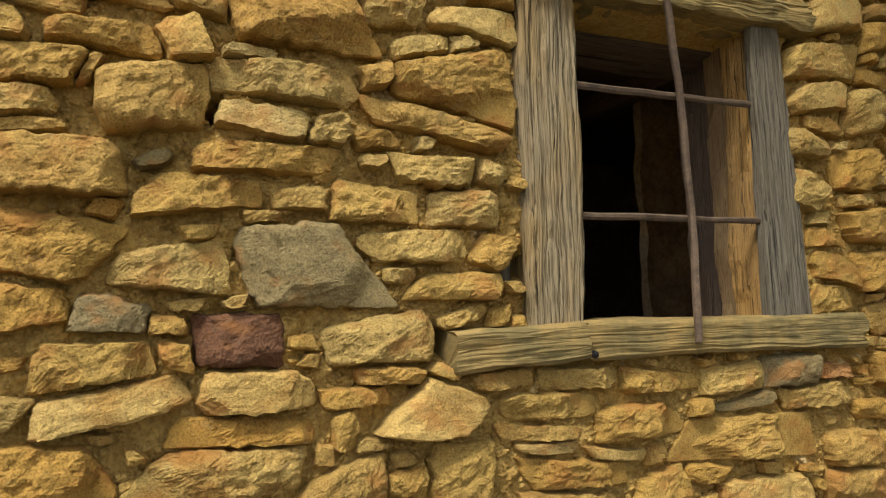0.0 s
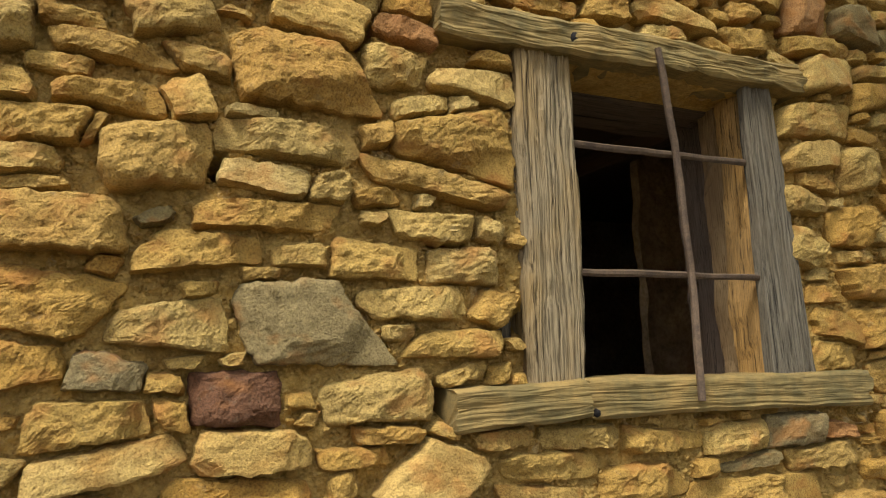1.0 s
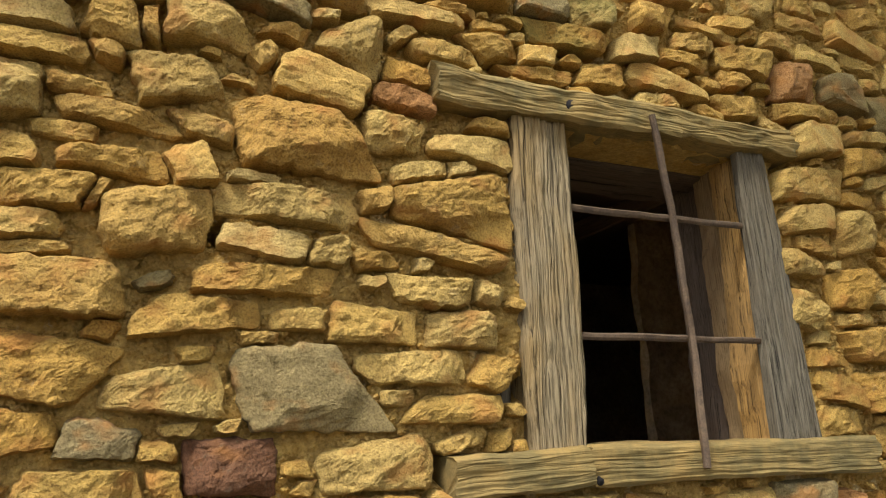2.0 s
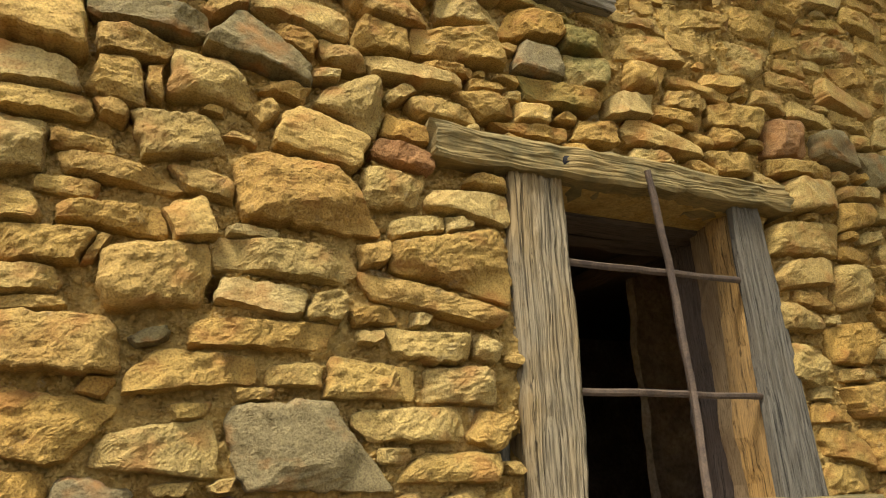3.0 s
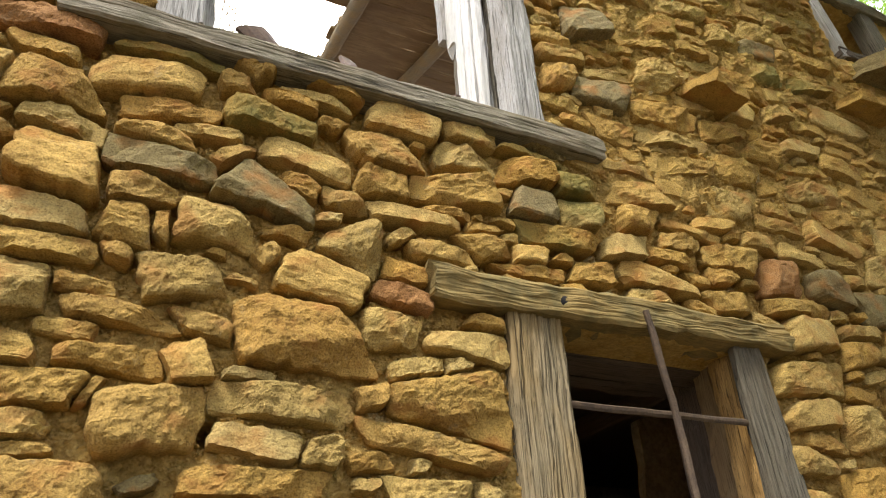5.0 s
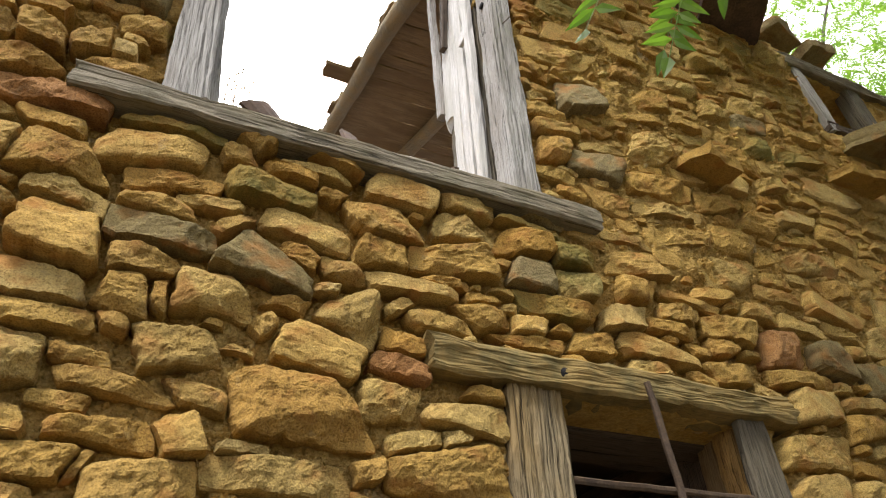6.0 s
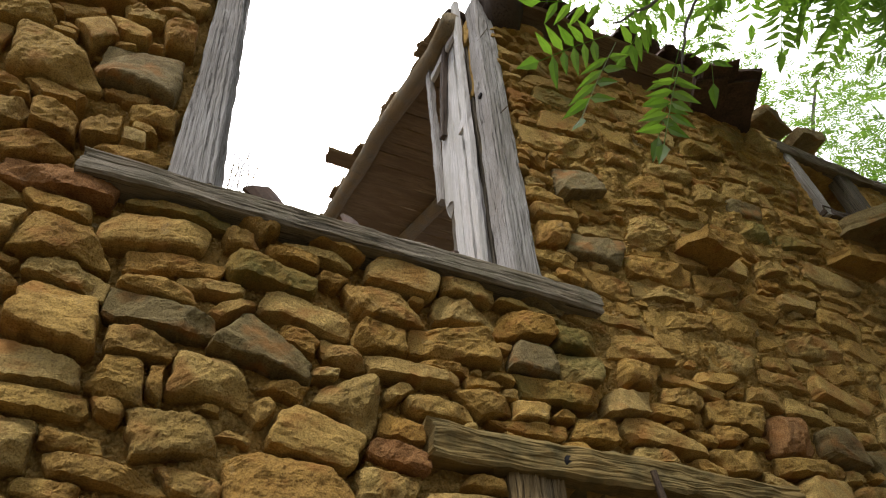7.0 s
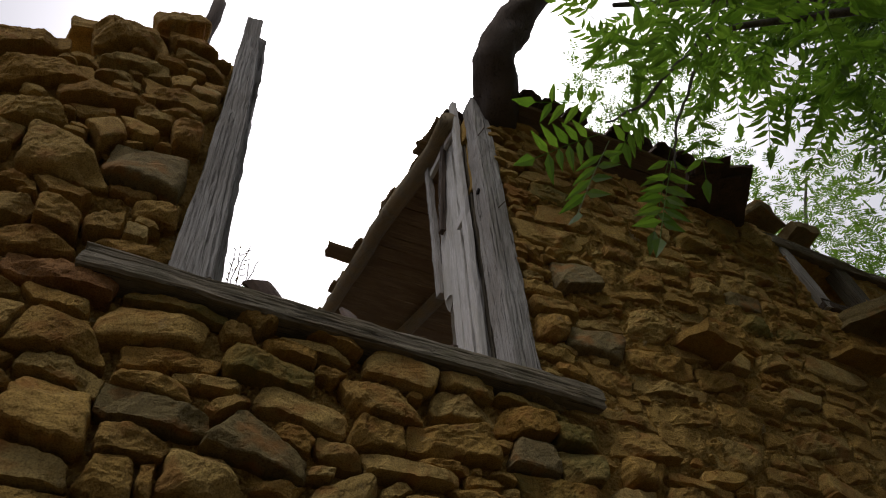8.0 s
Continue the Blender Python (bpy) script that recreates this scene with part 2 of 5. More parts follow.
def timber(name, a, b, width, depth, mat, parent=None, label="", rough=0.006, seed=1.0, face=(0, -1, 0), bow=0.0, taper=1.0, rag=0.0, split=14, furrow=0.0):
    """A hewn, worn piece of wood from a to b: bevelled section, wavy arrises, ragged ends."""
    a, b = Vector(a), Vector(b)
    axis = (b - a).normalized()
    out = Vector(face)
    out = (out - axis * out.dot(axis)).normalized()
    side = axis.cross(out).normalized()
    length = (b - a).length
    c = min(width, depth) * 0.09
    hw, hd = width / 2, depth / 2
    sect, wide = [], [-hw + c + (2 * hw - 2 * c) * i / 54 for i in range(55)]
    front = [(x, -hd) for x in wide] if furrow else [(-hw + c, -hd), (-hw / 3, -hd), (hw / 3, -hd), (hw - c, -hd)]
    for x, y in front + [(hw, -hd + c), (hw, 0), (hw, hd - c), (hw - c, hd), (0, hd), (-hw + c, hd), (-hw, hd - c), (-hw, 0), (-hw, -hd + c)]:
        sect.append((x, y))
    n, m = len(sect), max(4, int(length / 0.05)) if split else 4
    verts, faces = [], []
    for i in range(m + 1):
        f = i / m
        z = f * length
        k = 1 + (taper - 1) * f
        bx = bow * math.sin(math.pi * f)
        for j, (x, y) in enumerate(sect):
            p = (x * 3, y * 3, z)
            dx = rough * fnoise(p, 3.0, seed) * 1.5 + rough * 0.7 * fnoise(p, 12.0, seed + 5)
            dy = rough * fnoise(p, 3.5, seed + 9) + rough * 0.6 * fnoise(p, 14.0, seed + 2)
            if furrow and y == -hd:
                dy += furrow * max(-0.3, 1.6 * fnoise((x * 85, 0, z * 0.45), 1.0, seed + 4, 4)) + 0.4 * furrow * fnoise((x * 160, 0, z * 1.2), 1.0, seed, 2)
            dz = rag * fnoise((x * 4, y * 4, 0), 6.0, seed + (3 if i else 8)) if i in (0, m) else 0
            verts.append((x * k + dx + bx, y * k + dy, z + dz))
    for i in range(m):
        for j in range(n):
            faces.append((i * n + j, i * n + (j + 1) % n, (i + 1) * n + (j + 1) % n, (i + 1) * n + j))
    faces.append(tuple(range(n))[::-1])
    faces.append(tuple(m * n + j for j in range(n)))
    turn = Matrix((side, -out, axis)).transposed().to_4x4()
    if turn.to_3x3().determinant() < 0:
        turn = Matrix((-side, -out, axis)).transposed().to_4x4()
    world_m = Matrix.Translation(a) @ turn
    if parent is not None:
        world_m = parent.matrix_basis.inverted() @ world_m if parent.parent is None else world_m
    return link(name, verts, faces, mat, parent, label, at=world_m)


def rod(name, points, radius, mat, parent=None, label="", sides=10, seed=0.0, rough=0.0, taper=1.0, square=False):
    """A bar or limb along points, round or forged square, with swellings."""
    pts = [Vector(p) for p in points]
    verts, faces = [], []
    n = 8 if square else sides
    for i, p in enumerate(pts):
        d = (pts[min(i + 1, len(pts) - 1)] - pts[max(i - 1, 0)]).normalized()
        e = d.orthogonal() if abs(d.y) > 0.9 else d.cross(Vector((0, 1, 0)))
        e = e.normalized()
        g = d.cross(e).normalized()
        r = radius * (1 + (taper - 1) * i / (len(pts) - 1))
        for j in range(n):
            q = 2 * math.pi * (j + 0.5) / n
            k = r * (1 + rough * fnoise((math.cos(q) + p.x * 3, math.sin(q) + p.y * 3, p.z * 3), 1.1, seed))
            if square:
                k *= 1.12 if j % 2 else 1.0
            verts.append(p + e * (k * math.cos(q)) + g * (k * math.sin(q)))
    for i in range(len(pts) - 1):
        for j in range(n):
            faces.append((i * n + j, i * n + (j + 1) % n, (i + 1) * n + (j + 1) % n, (i + 1) * n + j))
    faces.append(tuple(range(n))[::-1])
    faces.append(tuple((len(pts) - 1) * n + j for j in range(n)))
    return link(name, verts, faces, mat, parent, label, smooth=not square)


def line(a, b, n, wob=0.0, seed=0.0):
    a, b = Vector(a), Vector(b)
    return [a.lerp(b, i / n) + Vector((fnoise((i * 0.3, 0, 0), 1.0, seed), fnoise((i * 0.3, 4, 0), 1.0, seed), fnoise((i * 0.3, 0, 7), 1.0, seed))) * wob for i in range(n + 1)]


# ---- the wall: a mortar core with three openings and a broken top ----
X0, X1, THICK, CELL = -4.0, 7.0, 0.5, 0.022
OPEN_LOW = (1.10, 2.14, 1.46, 2.55)      # x from, x to, z from, z to
OPEN_UP = (-0.20, 1.22, 3.36, 9.0)
OPEN_SIDE = (3.42, 3.88, 4.62, 5.03)


def wall_top(x):
    """Height of the broken wall head."""
    if x < -0.12:
        h = 4.10 + max(0.0, min(1.0, (x + 1.25) / 0.9)) * 0.90
    elif x < 1.12:
        h = 3.5
    else:
        h = 5.46 - 0.22 * min(1.0, max(0.0, (x - 1.4) / 0.6)) - 0.16 * min(1.4, max(0.0, x - 3.15))
    return h + 0.035 * fnoise((x, 0, 0), 2.5, 4.0) + 0.035 * fnoise((x, 3, 0), 9.0, 1.0)


PITS = ((0.785, 1.50, 0.045), (0.168, 2.10, 0.03), (2.24, 2.50, 0.05), (-0.554, 3.92, 0.05), (-0.448, 3.62, 0.05), (0.995, 1.70, 0.05), (0.555, 2.525, 0.03))


def pit(x, z):
    """How much of a deep void between stones there is at this spot, 0 to 1."""
    return sum(math.exp(-(math.hypot(x - a, z - b) / r) ** 4) for a, b, r in PITS)


def in_opening(x, z, grow=0.0):
    lean = 0.045 * max(0.0, z - 3.4)
    if OPEN_UP[0] + 0.09 - lean < x < OPEN_UP[1] - lean and z > OPEN_UP[2]:
        return True
    for a, b, c, d in (OPEN_LOW, OPEN_SIDE):
        if a - grow < x < b + grow and c - grow < z < d + grow:
            return True
    return False


def flush(x, z):
    """Where mortar lies thick between flat stones: the upper wall beside the window."""
    return min(1.0, max(0.0, (x - 1.15) / 0.4)) * min(1.0, max(0.0, (z - 2.75) / 0.5))


def joint_depth(x, z):
    """How far the mortar lies behind the wall's plane: shallow low down, washed out of the joints higher up."""
    bare = min(1.0, max(0.0, (z - 2.1) / 0.8))
    y = 0.021 + 0.027 * bare * (1.0 - flush(x, z)) - 0.011 * flush(x, z)
    return y + (0.014 + 0.016 * bare) * fnoise((x, 0, z), 2.4, 2.0) + 0.022 * fnoise((x, 0, z), 19.0, 6.0, 3)


def build_core():
    nx, nz = int((X1 - X0) / CELL), int(6.0 / CELL)
    solid = np.zeros((nx, nz), bool)
    for i in range(nx):
        x = X0 + (i + 0.5) * CELL
        top = wall_top(x)
        for k in range(nz):
            z = (k + 0.5) * CELL - 0.1
            solid[i, k] = z < top and not in_opening(x, z)
    ids, verts, faces = {}, [], []

    def vert(i, k, back):
        key = (i, k, back)
        if key not in ids:
            x, z = X0 + i * CELL, k * CELL - 0.1
            ids[key] = len(verts)
            y = THICK if back else joint_depth(x, z) + 0.14 * pit(x, z)
            verts.append((x, y, z))
        return ids[key]
    for i in range(nx):
        for k in range(nz):
            if not solid[i, k]:
                continue
            faces.append((vert(i, k, 0), vert(i + 1, k, 0), vert(i + 1, k + 1, 0), vert(i, k + 1, 0)))
            faces.append((vert(i, k, 1), vert(i, k + 1, 1), vert(i + 1, k + 1, 1), vert(i + 1, k, 1)))
            for di, dk, p, q in ((-1, 0, (i, k), (i, k + 1)), (1, 0, (i + 1, k + 1), (i + 1, k)), (0, -1, (i + 1, k), (i, k)), (0, 1, (i, k + 1), (i + 1, k + 1))):
                a, b = i + di, k + dk
                if not (0 <= a < nx and 0 <= b < nz) or not solid[a, b]:
                    faces.append((vert(*p, 0), vert(*q, 0), vert(*q, 1), vert(*p, 1)))
    return link("wall_front", verts, faces, MORTAR, smooth=True)


wall_front = tagged(build_core(), "ruined rubble wall of ochre stones in sandy mortar", "wall", kind="structure")


# ---- the stones: the large ones laid one by one, smaller rubble fills between ----
# centre x, centre z, length, height, slope in degrees, lean of the ends, spread of the top, taper to one end, tone; from the bottom up
LAID = []
LAID.append([
    (2.367, 0.926, 0.277, 0.098, -3, -0.09, 0.05, 0.01, "o"),
    (1.923, 0.954, 0.392, 0.095, -5, 0.13, 0.04, 0.17, "p"),
    (1.516, 1.017, 0.198, 0.097, 2, 0.07, -0.21, 0.21, "o"),
    (2.369, 1.056, 0.270, 0.113, -5, -0.18, -0.03, -0.02, "o"),
    (1.198, 1.102, 0.362, 0.072, -6, -0.75, 0.02, -0.19, "o"),
    (1.474, 1.121, 0.054, 0.048, -3, 0.09, 0.00, 0.06, "o"),
    (0.825, 1.133, 0.182, 0.164, -4, 0.04, 0.07, 0.06, "o"),
    (1.347, 1.135, 0.187, 0.031, -8, -0.73, 0.16, -0.00, "p"),
    (0.664, 1.138, 0.083, 0.063, -0, -0.05, -0.04, 0.44, "o"),
    (1.866, 1.141, 0.586, 0.135, -3, 0.23, -0.12, 0.08, "o"),
    (0.499, 1.143, 0.209, 0.096, 1, 0.21, -0.11, 0.35, "o"),
    (1.099, 1.182, 0.203, 0.020, -4, -0.25, 0.02, 0.05, "p"),
])
LAID.append([
    (0.202, 1.210, 0.372, 0.106, -3, 0.77, -0.08, -0.07, "o"),
    (1.074, 1.226, 0.267, 0.040, -4, -0.61, -0.02, -0.17, "o"),
    (1.415, 1.231, 0.294, 0.093, 2, -0.34, -0.17, 0.01, "o"),
    (1.672, 1.250, 0.094, 0.047, 3, 0.12, 0.13, 0.11, "o"),
    (-0.194, 1.250, 0.234, 0.108, -4, -0.40, -0.14, -0.07, "o"),
    (1.861, 1.254, 0.241, 0.024, 6, -0.34, 0.01, 0.47, "g"),
    (2.177, 1.260, 0.304, 0.078, 3, -0.53, 0.01, 0.08, "o"),
    (0.493, 1.283, 0.059, 0.084, 2, 0.04, 0.12, -0.09, "o"),
    (0.252, 1.301, 0.331, 0.065, -4, 0.30, -0.07, -0.09, "o"),
    (1.107, 1.302, 0.309, 0.068, -2, -0.07, -0.01, -0.03, "o"),
    (0.748, 1.312, 0.223, 0.147, -14, 0.77, -0.00, -0.14, "p"),
    (2.289, 1.330, 0.186, 0.052, -4, -0.26, -0.08, -0.31, "b"),
])
LAID.append([
    (1.811, 1.337, 0.262, 0.082, 2, 0.15, -0.01, 0.03, "o"),
    (2.065, 1.346, 0.230, 0.097, -0, 0.11, 0.02, 0.04, "g"),
    (1.518, 1.347, 0.296, 0.054, -4, 0.05, 0.03, -0.34, "o"),
    (0.521, 1.366, 0.165, 0.051, 1, -0.27, -0.00, -0.12, "o"),
    (1.205, 1.372, 0.290, 0.054, -1, -0.02, 0.03, 0.10, "o"),
    (0.956, 1.385, 0.178, 0.042, 2, -0.31, 0.01, -0.02, "o"),
    (-0.262, 1.387, 0.083, 0.064, -5, 0.21, 0.27, -0.10, "o"),
    (-0.044, 1.388, 0.324, 0.070, 8, 0.35, -0.05, -0.04, "p"),
    (0.280, 1.402, 0.262, 0.089, -1, -0.05, -0.15, -0.12, "p"),
    (0.622, 1.412, 0.176, 0.044, -3, -0.38, 0.11, -0.08, "o"),
    (0.776, 1.417, 0.083, 0.021, -18, -0.08, -0.04, -0.15, "p"),
    (-0.086, 1.484, 0.252, 0.080, 3, 0.21, -0.03, -0.26, "o"),
])
LAID.append([
    (0.090, 1.489, 0.079, 0.061, -11, -0.35, 0.12, -0.00, "o"),
    (0.596, 1.505, 0.289, 0.114, 4, -0.01, 0.05, 0.17, "o"),
    (0.231, 1.528, 0.213, 0.127, -3, -0.06, 0.04, 0.06, "r"),
    (0.836, 1.565, 0.124, 0.029, 19, -0.75, 0.04, 0.09, "o"),
    (0.071, 1.569, 0.076, 0.043, -6, -0.02, -0.02, -0.01, "o"),
    (-0.048, 1.592, 0.158, 0.064, -9, 0.05, -0.02, -0.24, "g"),
    (0.110, 1.608, 0.057, 0.028, 9, 0.39, 0.46, 0.20, "o"),
    (-0.238, 1.616, 0.182, 0.082, 2, -0.03, -0.01, -0.39, "o"),
    (0.819, 1.651, 0.268, 0.071, -1, 0.43, -0.10, 0.01, "o"),
    (0.658, 1.679, 0.082, 0.032, -1, 0.05, 0.02, 0.06, "o"),
    (0.075, 1.699, 0.248, 0.101, 1, 0.01, -0.05, 0.32, "o"),
    (0.398, 1.708, 0.318, 0.211, 2, -0.56, -0.18, 0.11, "g"),
])
LAID.append([
    (0.937, 1.750, 0.102, 0.091, -10, 0.42, 0.07, 0.14, "o"),
    (-0.202, 1.756, 0.267, 0.132, -11, 0.19, 0.20, 0.06, "o"),
    (0.698, 1.763, 0.291, 0.077, 1, -0.01, 0.02, 0.17, "o"),
    (0.286, 1.831, 0.079, 0.035, 2, -0.05, 0.13, -0.10, "o"),
    (0.589, 1.864, 0.237, 0.102, -4, 0.19, 0.02, -0.11, "o"),
    (0.844, 1.865, 0.201, 0.104, 1, 0.04, 0.01, 0.14, "o"),
    (0.378, 1.874, 0.131, 0.054, 1, -0.16, -0.04, 0.08, "o"),
    (0.146, 1.876, 0.297, 0.083, 3, 0.49, -0.08, -0.22, "o"),
    (-0.188, 1.931, 0.297, 0.132, 1, -0.04, -0.02, 0.03, "o"),
    (0.039, 1.961, 0.084, 0.019, 20, 0.09, 0.03, 0.12, "g"),
    (0.926, 1.966, 0.073, 0.063, -17, -0.10, -0.01, -0.07, "o"),
    (2.211, 1.969, 0.138, 0.107, -22, 0.10, 0.11, -0.13, "o"),
])
LAID.append([
    (0.750, 1.972, 0.239, 0.070, -4, 0.01, 0.15, 0.09, "o"),
    (0.306, 1.980, 0.354, 0.066, 1, -0.01, 0.01, 0.02, "o"),
    (-0.235, 2.024, 0.168, 0.025, 4, 0.19, 0.02, -0.26, "o"),
    (0.587, 2.045, 0.109, 0.040, 10, -0.51, -0.04, 0.04, "o"),
    (0.460, 2.064, 0.101, 0.067, 8, 0.39, 0.01, 0.14, "o"),
    (2.462, 2.067, 0.223, 0.140, 3, 0.38, 0.12, 0.16, "o"),
    (0.298, 2.076, 0.213, 0.062, -7, 0.24, -0.02, 0.13, "p"),
    (-0.249, 2.081, 0.143, 0.057, 3, -0.12, -0.06, -0.21, "o"),
    (0.768, 2.096, 0.427, 0.060, -10, -0.05, 0.07, 0.03, "o"),
    (0.035, 2.112, 0.244, 0.150, 8, 0.05, 0.03, 0.01, "o"),
    (2.228, 2.148, 0.195, 0.079, -5, -0.16, 0.01, -0.24, "o"),
    (-0.099, 2.163, 0.038, 0.066, -1, 0.45, -0.01, 0.02, "o"),
])
LAID.append([
    (-0.220, 2.168, 0.203, 0.078, 2, 0.23, 0.09, -0.06, "o"),
    (0.356, 2.185, 0.368, 0.085, -1, 0.00, -0.03, 0.14, "o"),
    (0.594, 2.224, 0.081, 0.050, 15, 0.15, 0.13, 0.06, "o"),
    (0.824, 2.233, 0.353, 0.161, 1, -0.14, -0.05, 0.49, "o"),
    (0.261, 2.244, 0.125, 0.017, 1, 0.45, 0.06, -0.29, "p"),
    (-0.077, 2.251, 0.224, 0.062, 0, -0.49, -0.07, 0.31, "o"),
    (0.099, 2.262, 0.100, 0.094, 14, -0.17, -0.02, 0.07, "p"),
    (2.553, 2.299, 0.223, 0.156, 7, 0.44, -0.02, -0.16, "o"),
    (0.728, 2.323, 0.170, 0.047, 12, 0.23, 0.00, 0.02, "o"),
    (2.299, 2.325, 0.260, 0.094, 8, 0.53, -0.04, 0.03, "p"),
    (0.853, 2.336, 0.066, 0.039, 0, 0.50, 0.27, -0.15, "o"),
    (0.134, 2.368, 0.135, 0.052, -9, -0.49, 0.13, 0.08, "o"),
])
LAID.append([
    (-0.094, 2.374, 0.232, 0.049, -4, -1.15, -0.22, 0.14, "o"),
    (0.385, 2.377, 0.351, 0.182, -1, -0.35, -0.17, -0.01, "o"),
    (-0.316, 2.407, 0.145, 0.138, 8, 0.02, 0.10, -0.11, "o"),
    (0.891, 2.413, 0.274, 0.073, -1, -0.10, -0.01, 0.30, "p"),
    (0.650, 2.427, 0.164, 0.096, -1, 0.05, 0.06, -0.20, "o"),
    (-0.165, 2.436, 0.134, 0.034, -2, -0.20, 0.05, -0.06, "o"),
    (2.342, 2.466, 0.396, 0.128, 5, 0.63, -0.02, 0.10, "o"),
    (0.050, 2.498, 0.214, 0.115, 8, -0.15, -0.01, -0.12, "o"),
    (-0.286, 2.527, 0.261, 0.058, 3, -0.30, -0.02, -0.06, "o"),
    (-0.105, 2.535, 0.073, 0.033, -15, -0.23, 0.29, 0.05, "o"),
    (0.689, 2.550, 0.175, 0.058, -12, 0.04, 0.01, 0.06, "b"),
    (0.436, 2.554, 0.244, 0.122, -12, 0.11, -0.03, -0.12, "p"),
])
LAID.append([
    (2.654, 2.602, 0.228, 0.100, 13, 0.50, -0.08, -0.08, "o"),
    (0.270, 2.609, 0.069, 0.058, 49, 0.16, 0.04, -0.08, "o"),
    (-0.327, 2.623, 0.227, 0.083, -2, -0.39, -0.03, -0.19, "p"),
    (0.693, 2.629, 0.128, 0.059, -8, -0.01, -0.05, -0.06, "o"),
    (-0.100, 2.629, 0.111, 0.112, -8, -0.07, -0.27, 0.03, "o"),
    (-0.016, 2.641, 0.043, 0.087, 13, 0.13, 0.15, 0.30, "o"),
    (2.422, 2.655, 0.289, 0.124, 7, 0.25, -0.04, -0.11, "p"),
    (0.115, 2.674, 0.203, 0.124, -2, -0.20, -0.15, -0.02, "o"),
    (0.516, 2.693, 0.173, 0.127, -1, 0.16, -0.09, 0.63, "o"),
    (2.724, 2.713, 0.239, 0.062, 6, 0.42, 0.05, 0.06, "o"),
    (0.814, 2.721, 0.193, 0.060, 5, -0.47, 0.05, 0.00, "o"),
    (-0.072, 2.734, 0.175, 0.077, 2, -0.04, -0.04, -0.25, "o"),
])
LAID.append([
    (0.683, 2.757, 0.091, 0.039, 33, -0.21, -0.12, 0.04, "o"),
    (0.972, 2.770, 0.150, 0.091, 11, -0.80, 0.04, -0.14, "o"),
    (2.388, 2.770, 0.354, 0.056, 4, 0.45, 0.01, 0.09, "o"),
    (1.702, 2.773, 0.340, 0.064, -6, -0.05, -0.05, -0.44, "p"),
    (1.146, 2.777, 0.128, 0.062, 4, 0.27, 0.15, 0.14, "p"),
    (-0.301, 2.777, 0.199, 0.158, -5, -0.14, -0.15, 0.05, "p"),
    (0.277, 2.801, 0.275, 0.123, -21, 0.04, -0.11, -0.44, "g"),
    (0.727, 2.833, 0.304, 0.059, -1, -0.03, 0.03, -0.12, "p"),
    (0.487, 2.844, 0.134, 0.047, -14, -0.42, -0.08, -0.11, "o"),
    (0.985, 2.845, 0.133, 0.034, 3, 0.28, 0.12, -0.24, "o"),
    (-0.048, 2.854, 0.291, 0.085, -6, -0.16, -0.04, -0.14, "g"),
    (0.353, 2.860, 0.108, 0.061, -12, -0.19, 0.09, 0.01, "o"),
])
LAID.append([
    (0.856, 2.873, 0.139, 0.038, 3, -0.56, 0.19, 0.19, "o"),
    (1.273, 2.873, 0.307, 0.072, -2, 0.19, 0.10, 0.01, "m"),
    (1.560, 2.885, 0.202, 0.091, 12, 0.42, 0.08, 0.04, "p"),
    (1.784, 2.894, 0.200, 0.059, -3, 0.17, 0.07, -0.04, "o"),
    (2.337, 2.900, 0.215, 0.147, 8, 0.27, -0.05, 0.04, "b"),
    (2.605, 2.903, 0.180, 0.153, 0, -0.17, -0.06, 0.25, "g"),
    (-0.315, 2.913, 0.216, 0.070, -12, 0.05, -0.04, 0.03, "o"),
    (0.150, 2.930, 0.114, 0.046, 32, -0.19, 0.00, -0.17, "o"),
    (0.618, 2.930, 0.170, 0.091, 1, 0.02, -0.07, -0.06, "o"),
    (2.077, 2.939, 0.235, 0.106, -0, 0.16, 0.10, 0.25, "o"),
    (-0.081, 2.942, 0.194, 0.057, -8, -0.44, -0.17, 0.18, "o"),
    (1.844, 2.964, 0.176, 0.066, 4, 0.41, 0.03, -0.17, "o"),
])
LAID.append([
    (0.360, 2.965, 0.285, 0.077, -9, -0.23, -0.03, -0.05, "p"),
    (0.874, 2.979, 0.312, 0.114, 6, -0.10, -0.17, 0.18, "o"),
    (1.374, 2.985, 0.166, 0.110, 3, 0.02, 0.04, -0.03, "m"),
    (0.070, 2.988, 0.201, 0.033, 0, 0.39, 0.04, 0.15, "o"),
    (1.195, 2.994, 0.185, 0.108, 1, 0.23, -0.11, 0.03, "g"),
    (-0.367, 3.030, 0.252, 0.146, 1, -0.21, -0.22, 0.02, "o"),
    (1.653, 3.032, 0.178, 0.098, 7, 0.47, 0.16, -0.02, "o"),
    (-0.050, 3.039, 0.268, 0.060, 6, 0.14, 0.04, -0.22, "o"),
    (-0.529, 3.052, 0.099, 0.126, 13, -0.02, 0.24, -0.22, "o"),
    (0.618, 3.071, 0.215, 0.120, 1, -0.61, -0.08, 0.07, "o"),
    (0.246, 3.082, 0.284, 0.094, -3, -0.02, -0.03, -0.06, "m"),
    (2.037, 3.089, 0.179, 0.047, 2, 0.95, 0.09, -0.08, "p"),
])
